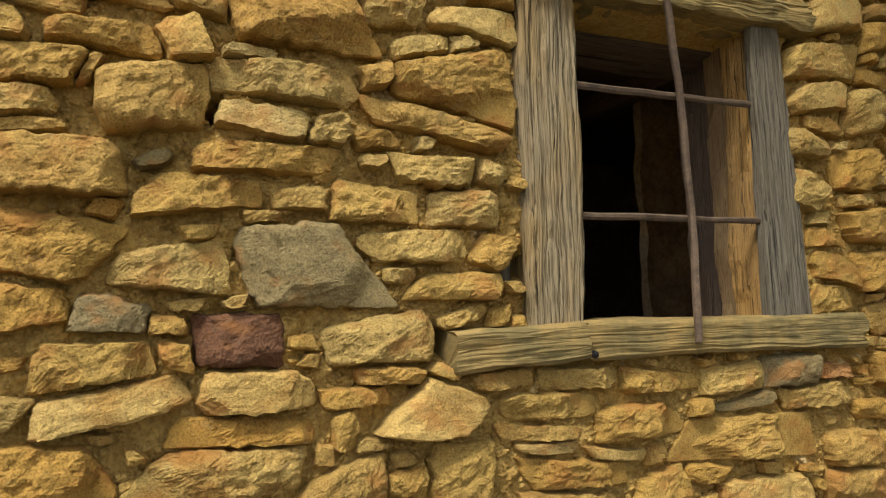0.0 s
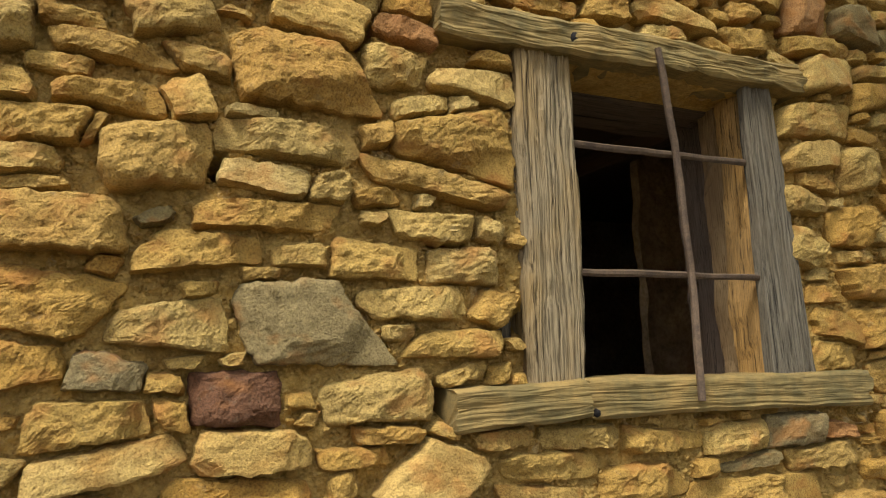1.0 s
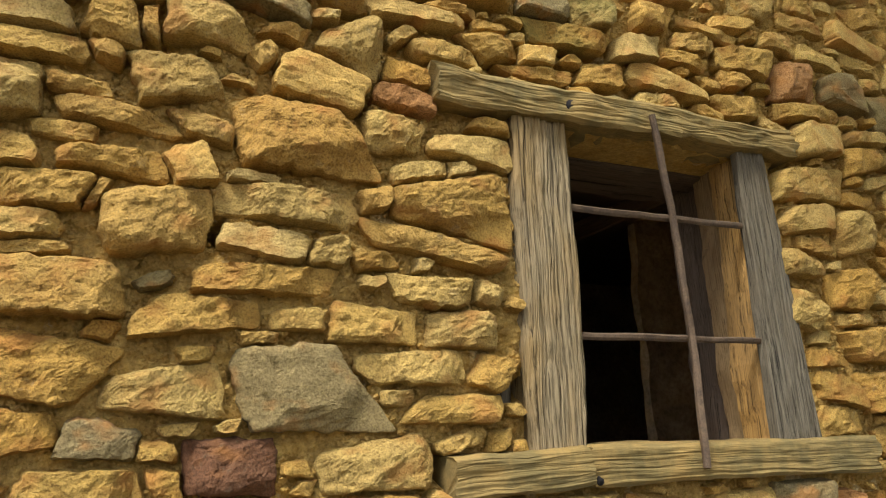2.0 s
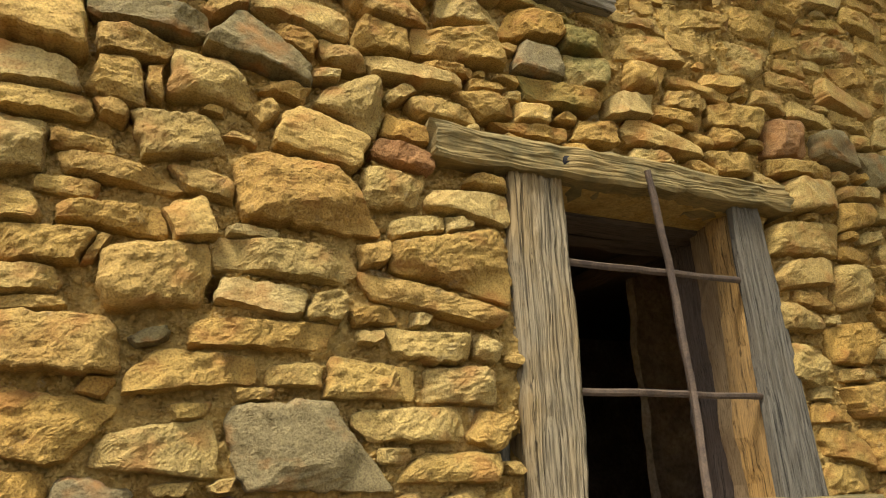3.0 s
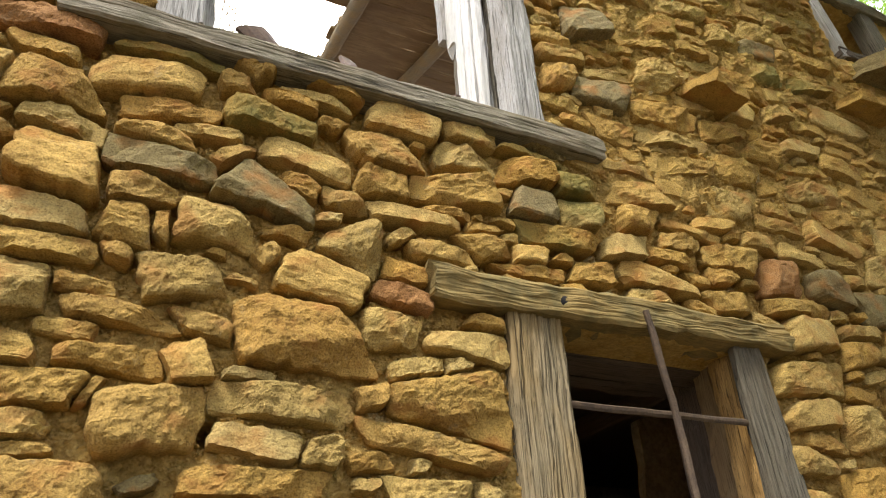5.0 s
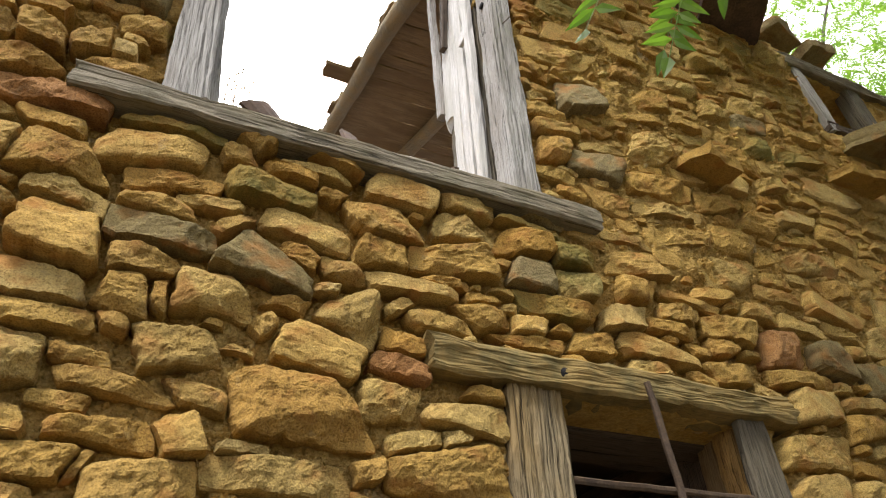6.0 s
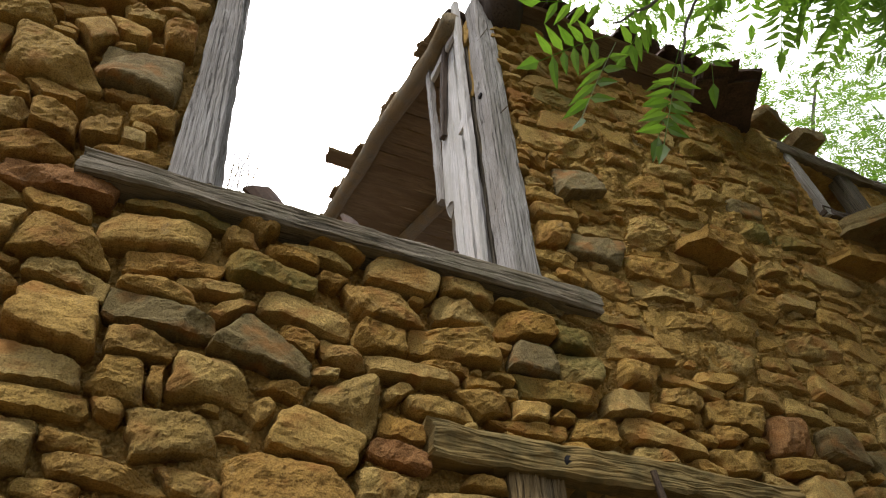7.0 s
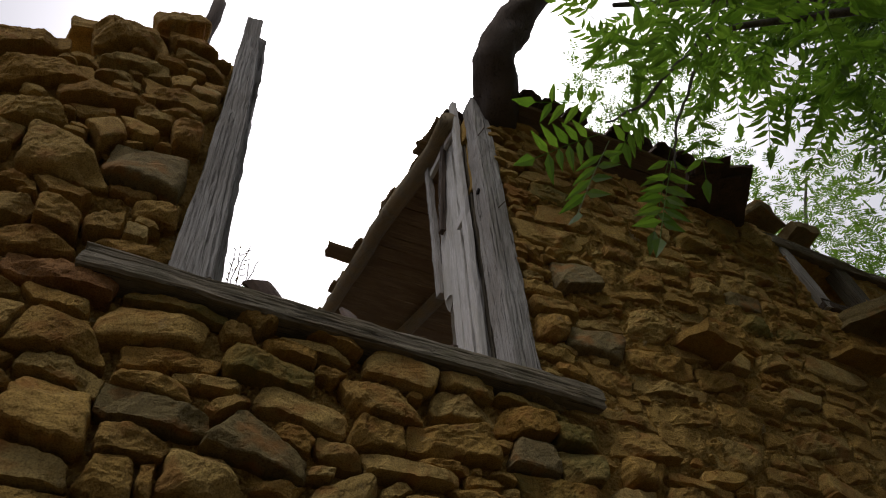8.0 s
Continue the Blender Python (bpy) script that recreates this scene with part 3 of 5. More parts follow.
LAID.append([
    (1.381, 3.120, 0.181, 0.098, 0, 0.08, 0.04, -0.04, "m"),
    (0.908, 3.123, 0.195, 0.114, -0, -0.22, -0.29, 0.03, "o"),
    (1.166, 3.132, 0.198, 0.102, 8, 0.28, -0.27, -0.05, "o"),
    (-0.125, 3.148, 0.302, 0.113, 10, 0.25, -0.01, -0.07, "p"),
    (-0.404, 3.165, 0.148, 0.062, -4, -0.78, 0.27, 0.03, "o"),
    (1.201, 3.196, 0.283, 0.046, -5, 0.36, 0.04, 0.09, "m"),
    (0.299, 3.196, 0.166, 0.052, -5, -0.33, 0.05, 0.11, "o"),
    (0.120, 3.206, 0.086, 0.052, 4, -0.36, -0.20, 0.14, "o"),
    (0.386, 3.208, 0.207, 0.055, -4, -0.71, 0.05, -0.03, "o"),
    (0.690, 3.212, 0.242, 0.108, -10, 0.03, -0.00, -0.08, "p"),
    (0.943, 3.239, 0.205, 0.107, -1, 0.12, -0.00, 0.13, "o"),
    (-0.082, 3.250, 0.318, 0.039, -1, 0.26, 0.03, -0.01, "m"),
])
LAID.append([
    (-0.440, 3.268, 0.312, 0.078, -0, -0.01, -0.01, 0.05, "b"),
    (1.220, 3.287, 0.270, 0.048, -7, 0.28, -0.05, -0.00, "g"),
    (0.176, 3.290, 0.088, 0.095, 41, -0.20, -0.01, 0.07, "o"),
    (0.438, 3.308, 0.213, 0.073, -15, -0.16, 0.01, -0.07, "o"),
    (1.944, 3.355, 0.359, 0.081, 8, 0.21, 0.04, -0.13, "o"),
    (-0.564, 3.377, 0.169, 0.080, 18, -0.44, -0.18, 0.06, "o"),
    (2.727, 3.409, 0.360, 0.112, 9, 0.48, 0.01, 0.16, "o"),
    (1.924, 3.491, 0.403, 0.075, 5, 0.32, -0.01, -0.22, "o"),
    (-0.539, 3.500, 0.132, 0.104, -2, -0.23, 0.03, -0.05, "o"),
    (-0.691, 3.501, 0.147, 0.116, 24, -0.03, -0.04, -0.16, "o"),
    (-0.291, 3.522, 0.070, 0.057, 13, -0.01, 0.03, 0.01, "p"),
    (-0.392, 3.534, 0.124, 0.085, 36, 0.50, 0.11, 0.24, "o"),
])
LAID.append([
    (2.469, 3.576, 0.216, 0.132, 5, 0.57, 0.07, 0.21, "o"),
    (3.010, 3.619, 0.259, 0.121, -12, 0.19, 0.01, 0.01, "o"),
    (1.910, 3.627, 0.371, 0.114, 5, 0.55, 0.03, 0.05, "o"),
    (2.255, 3.640, 0.250, 0.086, 6, 0.50, 0.07, -0.32, "o"),
    (1.582, 3.650, 0.251, 0.135, -5, 0.22, -0.03, 0.09, "g"),
    (-0.258, 3.669, 0.137, 0.095, 2, -0.02, 0.06, 0.18, "o"),
    (1.387, 3.683, 0.135, 0.116, 5, 0.18, 0.06, -0.00, "o"),
    (2.763, 3.684, 0.250, 0.079, 8, 0.68, 0.10, -0.15, "p"),
    (2.397, 3.796, 0.153, 0.145, -6, 0.42, -0.02, -0.22, "p"),
    (1.409, 3.816, 0.233, 0.058, 11, -0.05, -0.04, -0.16, "p"),
    (-0.637, 3.832, 0.231, 0.255, 4, -0.36, -0.29, -0.02, "o"),
    (1.938, 3.862, 0.249, 0.198, 3, 0.80, 0.17, -0.09, "o"),
])
LAID.append([
    (2.680, 3.889, 0.211, 0.101, 22, 0.16, -0.10, 0.03, "o"),
    (-0.351, 3.899, 0.264, 0.229, -0, -0.03, -0.05, 0.13, "g"),
    (-0.813, 4.036, 0.202, 0.138, 20, -0.15, -0.08, -0.17, "o"),
    (1.882, 4.058, 0.319, 0.059, 8, 0.25, 0.01, -0.29, "o"),
    (1.561, 4.060, 0.224, 0.171, 13, 0.09, -0.13, -0.09, "g"),
    (-0.543, 4.068, 0.119, 0.138, 43, 0.17, 0.02, -0.14, "p"),
    (-0.438, 4.119, 0.128, 0.069, -5, -0.37, 0.17, -0.17, "p"),
    (2.229, 4.134, 0.280, 0.078, 1, 0.50, 0.02, 0.15, "o"),
    (2.983, 4.148, 0.341, 0.076, 9, 0.55, -0.01, -0.17, "m"),
    (2.696, 4.152, 0.216, 0.150, -5, 0.16, -0.06, -0.17, "m"),
    (-0.269, 4.176, 0.104, 0.142, -1, -0.16, 0.11, 0.05, "o"),
    (1.998, 4.220, 0.271, 0.116, 12, 0.41, -0.04, -0.09, "o"),
])
LAID.append([
    (-0.419, 4.255, 0.133, 0.079, 8, 0.02, 0.11, -0.19, "o"),
    (-0.618, 4.280, 0.327, 0.090, 20, -0.57, -0.16, -0.16, "o"),
    (2.671, 4.297, 0.237, 0.110, 3, 0.37, 0.01, 0.01, "g"),
    (-0.847, 4.324, 0.359, 0.121, 32, 0.12, -0.03, -0.14, "o"),
    (2.452, 4.329, 0.201, 0.108, 7, 0.49, 0.10, -0.04, "o"),
    (1.888, 4.360, 0.176, 0.095, 4, 0.31, 0.01, 0.01, "o"),
    (2.203, 4.413, 0.294, 0.090, 5, 0.49, 0.03, -0.08, "o"),
    (-1.004, 4.477, 0.342, 0.111, 37, 0.33, -0.01, -0.38, "o"),
    (-0.276, 4.533, 0.109, 0.067, 6, 0.12, 0.11, -0.09, "p"),
    (-0.379, 4.569, 0.099, 0.073, 25, 0.37, 0.14, 0.05, "p"),
    (-0.592, 4.606, 0.260, 0.081, 16, 0.03, -0.05, -0.09, "o"),
    (2.944, 4.625, 0.211, 0.146, 4, 0.57, 0.14, -0.09, "o"),
])
LAID.append([
    (2.546, 4.734, 0.302, 0.110, 11, 0.68, 0.09, -0.15, "m"),
    (-0.683, 4.818, 0.286, 0.204, 26, 0.02, -0.10, 0.00, "o"),
    (-0.413, 4.952, 0.212, 0.112, -1, -0.30, 0.06, -0.12, "o"),
    (2.834, 4.998, 0.230, 0.226, -14, 0.20, 0.12, 0.09, "m"),
    (3.153, 5.098, 0.251, 0.198, -16, 0.29, 0.15, 0.07, "o"),
    (-0.510, 5.138, 0.262, 0.134, 20, 0.02, 0.08, -0.20, "o"),
])


class Block:
    """A roughly four-sided stone: a box that leans, spreads and tapers, its corners knocked off."""
    def __init__(self, x, z, w, h, ang, lean=0.0, spread=0.0, taper=0.0, tone="o", proud=1.0, laid=True):
        self.x, self.z, self.w, self.h, self.tone, self.proud, self.laid = x, z, w, h, tone, proud, laid
        self.fat = 0.009 if laid else 0.0
        self.a = radians(ang)
        self.ex, self.ez = (math.cos(self.a), math.sin(self.a)), (-math.sin(self.a), math.cos(self.a))
        rng = random.Random(int((x * 7919 + z * 104729) * 1000))
        hw, hh = w / 2, h / 2
        self.quad = []
        for su, sv in ((-1, -1), (1, -1), (1, 1), (-1, 1)):
            u, v = su * hw + lean * hh * sv + spread * hw * su * sv, sv * hh + taper * hh * su * sv
            self.quad.append((u * self.ex[0] + v * self.ez[0], u * self.ex[1] + v * self.ez[1]))
        # half planes: normal, offset; the four sides, and clipped corners
        self.planes = []
        for p, q in zip(self.quad, self.quad[1:] + self.quad[:1]):
            l = math.hypot(q[0] - p[0], q[1] - p[1])
            n = ((q[1] - p[1]) / l, -(q[0] - p[0]) / l)
            self.planes.append((n, max(0.008, n[0] * p[0] + n[1] * p[1] + self.fat)))
        for k, p in enumerate(self.quad):
            n0, n1 = self.planes[k - 1][0], self.planes[k][0]
            f = rng.uniform(0.25, 0.75)
            n = (n0[0] * f + n1[0] * (1 - f), n0[1] * f + n1[1] * (1 - f))
            l = math.hypot(*n) or 1.0
            n = (n[0] / l, n[1] / l)
            self.planes.append((n, max(0.008, (n[0] * p[0] + n[1] * p[1] + self.fat) * rng.choice((0.84, 0.9, 0.95, 1.0)))))

    def reach(self, n):
        """How far the stone reaches along n."""
        return max(n[0] * p[0] + n[1] * p[1] for p in self.quad) + self.fat


blocks = []
RES = 0.01
FX0, FX1, FZ0, FZ1 = -3.95, 6.95, 0.0, 5.75
taken = np.zeros((int((FX1 - FX0) / RES), int((FZ1 - FZ0) / RES)), bool)
gx, gz = np.meshgrid(FX0 + (np.arange(taken.shape[0]) + 0.5) * RES, FZ0 + (np.arange(taken.shape[1]) + 0.5) * RES, indexing="ij")
tops = np.array([wall_top(FX0 + (i + 0.5) * RES) for i in range(taken.shape[0])])
taken |= gz > tops[:, None]
taken |= (gx > OPEN_UP[0] + 0.05 - 0.045 * (gz - 3.4)) & (gx < OPEN_UP[1] + 0.05 - 0.045 * (gz - 3.4)) & (gz > OPEN_UP[2])
for a, b, c, d in (OPEN_LOW, OPEN_SIDE):
    taken |= (gx > a) & (gx < b) & (gz > c) & (gz < d)
TIMBER_FACES = [(0.80, 2.43, 1.415, 1.535), (1.05, 2.18, 1.5, 2.56), (0.78, 2.25, 2.54, 2.655), (-0.38, 1.53, 3.265, 3.40), (3.32, 3.46, 4.56, 5.1), (3.84, 3.97, 4.6, 5.1), (3.25, 4.1, 5.0, 5.14)]
for a, b, c, d in TIMBER_FACES:
    taken |= (gx > a) & (gx < b) & (gz > c) & (gz < d)

for a, b, r in PITS:
    taken |= (gx - a) ** 2 + (gz - b) ** 2 < (0.8 * r) ** 2


def cover(blk, mark, grow=0.0):
    """The share of the box still free; marks it as taken if asked."""
    rad = max(math.hypot(*p) for p in blk.quad)
    i0, i1 = int((blk.x - rad - FX0) / RES), int((blk.x + rad - FX0) / RES) + 2
    k0, k1 = int((blk.z - rad - FZ0) / RES), int((blk.z + rad - FZ0) / RES) + 2
    if i0 < 0 or k0 < 0 or i1 > taken.shape[0] or k1 > taken.shape[1]:
        return 0.0
    dx, dz = gx[i0:i1, k0:k1] - blk.x, gz[i0:i1, k0:k1] - blk.z
    inside = np.ones(dx.shape, bool)
    for n, c in blk.planes[:4]:
        inside &= n[0] * dx + n[1] * dz < c + grow
    free = 1 - taken[i0:i1, k0:k1][inside].mean() if inside.any() else 0.0
    if mark:
        taken[i0:i1, k0:k1] |= inside
    return free


for rows in LAID:
    for x, z, w, h, ang, lean, spread, taper, tone in rows:
        blk = Block(x, z, w, h, ang, lean, spread, taper, tone, random.Random(int(x * 5000 + z * 900)).uniform(0.75, 1.25) * (1.0 - 0.25 * flush(x, z)))
        cover(blk, True)
        blocks.append(blk)
rng = random.Random(11)
for w0, w1, h0, h1, tries, need in ((0.22, 0.38, 0.10, 0.17, 4500, 0.93), (0.16, 0.30, 0.055, 0.10, 14000, 0.92), (0.09, 0.17, 0.045, 0.075, 26000, 0.90), (0.05, 0.10, 0.028, 0.05, 30000, 0.88)):
    for _ in range(tries):
        x, z = rng.uniform(FX0, FX1), rng.uniform(FZ0, FZ1)
        if taken[int((x - FX0) / RES), int((z - FZ0) / RES)]:
            continue
        if w1 < 0.2 and not (-1.5 < x < 4.4 and z > 0.8):
            continue
        blk = Block(x, z, rng.uniform(w0, w1), rng.uniform(h0, h1), rng.gauss(-3, 8), rng.uniform(-0.6, 0.6), rng.uniform(-0.25, 0.25), rng.uniform(-0.25, 0.25), rng.choices("ogrpm", (84, 6, 1, 5, 4))[0], rng.uniform(0.45, 0.95) * (1.0 - 0.5 * flush(x, z)), False)
        if cover(blk, False) > need:
            cover(blk, True, 0.004)
            blocks.append(blk)

# neighbours share the joint between them
cells = {}
for n, blk in enumerate(blocks):
    cells.setdefault((int(blk.x / 0.5 + 100), int(blk.z / 0.5)), []).append(n)
for n, blk in enumerate(blocks):
    ci, ck = int(blk.x / 0.5 + 100), int(blk.z / 0.5)
    for di in (-1, 0, 1):
        for dk in (-1, 0, 1):
            for o in cells.get((ci + di, ck + dk), ()):
                other = blocks[o]
                if o == n or math.hypot(other.x - blk.x, other.z - blk.z) > (math.hypot(blk.w, blk.h) + math.hypot(other.w, other.h)) / 2 + 0.02:
                    continue
                dx, dz = other.x - blk.x, other.z - blk.z
                best = None
                for side, nn in [(1, p[0]) for p in blk.planes[:4]] + [(-1, p[0]) for p in other.planes[:4]]:
                    nn = (nn[0] * side, nn[1] * side)
                    gap = nn[0] * dx + nn[1] * dz - blk.reach(nn) - other.reach((-nn[0], -nn[1]))
                    if best is None or gap > best[0]:
                        best = (gap, nn, blk.reach(nn) + gap / 2)
                if best[0] < 0.005:
                    blk.planes.append((best[1], max(best[2] - 0.0025, 0.010)))


def stone_mesh(blk, seed):
    """Angular outline, a flattish split face with chipped arrises, ledges along the bedding."""
    rng = random.Random(seed)
    inside = -1.3 < blk.x < 4.2 and blk.z > 0.9
    step = 0.0070 if blk.x < 1.9 and blk.laid else 0.0095 if blk.x < 2.8 else 0.014
    if not inside:
        step = 0.035
    nu, nv = (min(58, max(7 if inside else 4, int(l * 1.15 / step))) for l in (blk.w, blk.h))
    size = min(blk.w, blk.h)
    proud = min(0.020 + 0.22 * size, 0.054) * blk.proud
    smooth = blk.tone in "gp"
    chips = []
    for _ in range(4 if smooth else 7):
        q = rng.uniform(0, 6.283)
        n = (math.cos(q), math.sin(q))
        chips.append((n[0], n[1], blk.reach(n) * rng.uniform(0.25, 0.85), rng.uniform(0.25, 1.0) * (0.6 if smooth else 1.0)))
    sx, sz = rng.uniform(-0.16, 0.16), rng.uniform(-0.22, 0.06)
    ledge = rng.uniform(0.006, 0.013)
    coarse = (0.4 if smooth else 1.0) * rng.uniform(0.7, 1.3)
    blunt = rng.choice((10, 16, 24, 30))
    bed = rng.choice((1.1, 1.3, 1.6, 2.2))
    c, s0 = blk.ex

    def edge(u, v):
        """The outline in the direction of (u, v) of the box."""
        l = math.hypot(u * blk.w, v * blk.h)
        c, s = u * blk.w / l, v * blk.h / l
        d = (c * blk.ex[0] + s * blk.ez[0], c * blk.ex[1] + s * blk.ez[1])
        t = 0.0
        for n, c in blk.planes:
            k = (n[0] * d[0] + n[1] * d[1]) / c
            if k > 0:
                t += k ** 34
        r = t ** (-1 / 34)
        r *= 1.02 + 0.05 * fnoise((d[0], d[1], 0), 2.1, seed * 0.37, 3)
        r += 0.009 * fnoise((d[0] * r, d[1] * r, 0), 26.0, seed * 0.11, 4)
        return d[0] * r, d[1] * r

    def warp(i, n):
        u = 2 * i / n - 1
        return math.copysign(1 - (1 - abs(u)) ** 1.2, u)
    verts, faces, rim = [], [], []
    for j in range(nv + 1):
        for i in range(nu + 1):
            u, v = warp(i, nu), warp(j, nv)
            s = max(abs(u), abs(v))
            if s < 1e-6:
                x = z = 0.0
            else:
                ex, ez = edge(u / s, v / s)
                x, z = ex * s, ez * s
            y = proud + sx * x + sz * z
            along, over = x * c + z * s0, z * c - x * s0
            p = (along + blk.x, seed * 0.7, over * bed + blk.z)
            wob = 0.012 * fnoise(p, 11.0, 7.0, 2)
            for fx, fz, start, steep in chips:
                y = min(y, proud + sx * x + sz * z - steep * (fx * x + fz * z - start + wob))
            y += coarse * (0.012 * fnoise(p, 6.0, 3.0, 3) + 0.0065 * fnoise(p, 17.0, 0.0, 4))
            k = y / ledge
            fl = math.floor(k)
            y = 0.5 * y + 0.5 * ledge * (fl + min(1.0, max(0.0, (k - fl - 0.35) / 0.3)))
            y += (0.0016 if smooth else 0.0045) * fnoise(p, 46.0, 1.0, 3)
            y = max(y, 0.004) * (1 - s ** blunt) ** 0.5 if s < 1 else -0.006
            verts.append((x, -y, z))
    w = nu + 1
    for j in range(nv):
        for i in range(nu):
            faces.append((j * w + i, j * w + i + 1, (j + 1) * w + i + 1, (j + 1) * w + i))
    rim = list(range(nu)) + [j * w + nu for j in range(nv)] + [nv * w + i for i in range(nu, 0, -1)] + [j * w for j in range(nv, 0, -1)]
    base = len(verts)
    verts += [(verts[r][0] * 0.93, 0.10, verts[r][2] * 0.93) for r in rim]
    for k, r in enumerate(rim):
        k2 = (k + 1) % len(rim)
        faces.append((r, base + k, base + k2, rim[k2]))
    return verts, faces


# the first three hundred, laid ones and largest, are pieces of their own
order = sorted(range(len(blocks)), key=lambda n: (not blocks[n].laid, not (-1.4 < blocks[n].x < 3.6 and blocks[n].z > 0.9), -blocks[n].w * blocks[n].h))
rest_v, rest_f = [], []
for rank, n in enumerate(order):
    blk = blocks[n]
    v, f = stone_mesh(blk, n + 1)
    if rank < 300:
        link("stone", v, f, STONE[blk.tone], wall_front, at=Matrix.Translation((blk.x, 0, blk.z)))
    else:
        base = len(rest_v)
        rest_v += [(p[0] + blk.x, p[1], p[2] + blk.z) for p in v]
        rest_f += [tuple(base + i for i in g) for g in f]
rubble = link("rubble_stones", rest_v, rest_f, STONE_REST, wall_front)
rubble["kind"] = "stuff"


def covered(x, z):
    """Whether a stone or a timber lies over this spot of the wall."""
    if pit(x, z) > 0.2 or any(a < x < b and c < z < d for a, b, c, d in TIMBER_FACES):
        return True
    ci, ck = int(x / 0.5 + 100), int(z / 0.5)
    for i in (ci - 1, ci, ci + 1):
        for k in (ck - 1, ck, ck + 1):
            for o in cells.get((i, k), ()):
                b = blocks[o]
                dx, dz = x - b.x, z - b.z
                if abs(dx) < b.w and abs(dz) < b.w and all(n[0] * dx + n[1] * dz < c * 0.96 for n, c in b.planes):
                    return True
    return False


# crumbs of mortar and chips in the joints
def crumbs(count):
    rng = random.Random(77)
    v, f = [], []
    while count:
        x, z = rng.uniform(-1.5, 4.2), rng.uniform(0.9, 5.3)
        if z > wall_top(x) - 0.02 or in_opening(x, z) or covered(x, z):
            continue
        count -= 1
        r = rng.uniform(0.005, 0.010) if rng.random() < 0.9 else rng.uniform(0.010, 0.018)
        k = len(v)
        y = joint_depth(x, z) + rng.uniform(-0.006, 0.006)
        for dx, dy, dz in ((1, 0, 0.2), (0.3, 0, 1), (-0.8, 0, 0.7), (-0.9, 0, -0.4), (0.1, 0, -1), (0.9, 0, -0.6), (0.2, -0.9, 0.3), (-0.4, -0.8, -0.1)):
            j = r * rng.uniform(0.75, 1.25)
            v.append((x + dx * j * 1.2, y + dy * j, z + dz * j))
        for a, b, c in ((0, 1, 6), (1, 2, 7), (2, 3, 7), (3, 4, 7), (4, 5, 6), (5, 0, 6), (1, 7, 6), (4, 6, 7)):
            f.append((k + a, k + b, k + c))
    return link("mortar_crumbs", v, f, MORTAR, wall_front)


crumbs(20000)["kind"] = "stuff"


# ---- ground ----
def ground():
    v, f = [], []
    n = 40
    xs = [-1500, -300, -80, -30] + [-12 + 24 * i / n for i in range(n + 1)] + [30, 80, 300, 1500]
    for x in xs:
        for y in xs:
            v.append((x, y, 0.03 * fnoise((x, y, 0), 0.5, 3.0) - 0.02 if abs(x) < 13 and abs(y) < 13 else -0.02))
    m = len(xs)
    for i in range(m - 1):
        for j in range(m - 1):
            f.append((i * m + j, (i + 1) * m + j, (i + 1) * m + j + 1, i * m + j + 1))
    return link("ground", v, f, EARTH, smooth=True)


tagged(ground(), "trodden bare earth with sparse weeds", "ground", kind="structure")


# ---- the dark room behind the lower window ----
def slab(name, a, b, mat, cuts=8, rough=0.02, seed=0.0, label="", category="", parent=None):
    """A box from a to b with uneven faces."""
    bm = bmesh.new()
    bmesh.ops.create_cube(bm, size=1.0)
    bmesh.ops.subdivide_edges(bm, edges=bm.edges[:], cuts=cuts, use_grid_fill=True)
    a, b = Vector(a), Vector(b)
    for v in bm.verts:
        p = Vector((a[i] + (v.co[i] + 0.5) * (b[i] - a[i]) for i in range(3)))
        v.co = p + Vector((fnoise(p, 2.1, seed), fnoise(p, 2.3, seed + 4), fnoise(p, 2.2, seed + 7))) * rough
    me = bpy.data.meshes.new(name)
    bm.to_mesh(me)
    bm.free()
    me.materials.append(mat)
    ob = new(name, me)
    if parent is not None:
        ob.parent = parent
    return tagged(ob, label, category, kind="structure" if category else "")


slab("wall_back", (3.55, 2.5, -0.1), (7.0, 2.58, 3.2), PLASTER, 40, 0.035, 1.0, "rough inner rubble wall in the dark", "wall")
slab("wall_back_side", (-4.0, 2.5, -0.1), (2.6, 2.95, 3.2), PLASTER, 14, 0.05, 2.0, "rough inner rubble wall in the dark", "wall")
# unseen ceiling added so that the inner doorway stays black
slab("ceiling_rear", (-3.9, 2.6, 3.2), (0.8, 5.4, 3.26), WOOD_DARK, 6, 0.01, 6.5, "unseen dark plank ceiling keeping the rear room black", "ceiling")
# walls added to close the rooms; the rear one is raised against light
slab("wall_rear", (-4.0, 5.0, -0.1), (7.0, 5.45, 5.4), PLASTER, 10, 0.03, 3.0, "added rear wall closing the ruin", "wall")
slab("wall_west", (-4.0, 0.52, -0.1), (-3.55, 5.0, 3.2), PLASTER, 8, 0.03, 4.0, "added side wall closing the ruin", "wall")
slab("wall_east", (6.55, 0.52, -0.1), (7.0, 5.0, 5.2), PLASTER, 8, 0.03, 5.0, "added side wall closing the ruin", "wall")
# begins at x 0.8: an unseen gap is left to let daylight onto wall_back
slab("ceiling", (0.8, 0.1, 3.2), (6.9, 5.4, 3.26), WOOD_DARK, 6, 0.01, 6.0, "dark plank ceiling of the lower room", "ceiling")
for x in (0.6, 1.5, 2.4, 3.3):
    beam = timber("ceiling_beam", (x, 0.45, 3.12), (x, 4.9, 3.12), 0.14, 0.16, WOOD_DARK, None, seed=x, face=(0, 0, -1))
    tagged(beam, "dark ceiling beam", "beam", "ceiling beams")

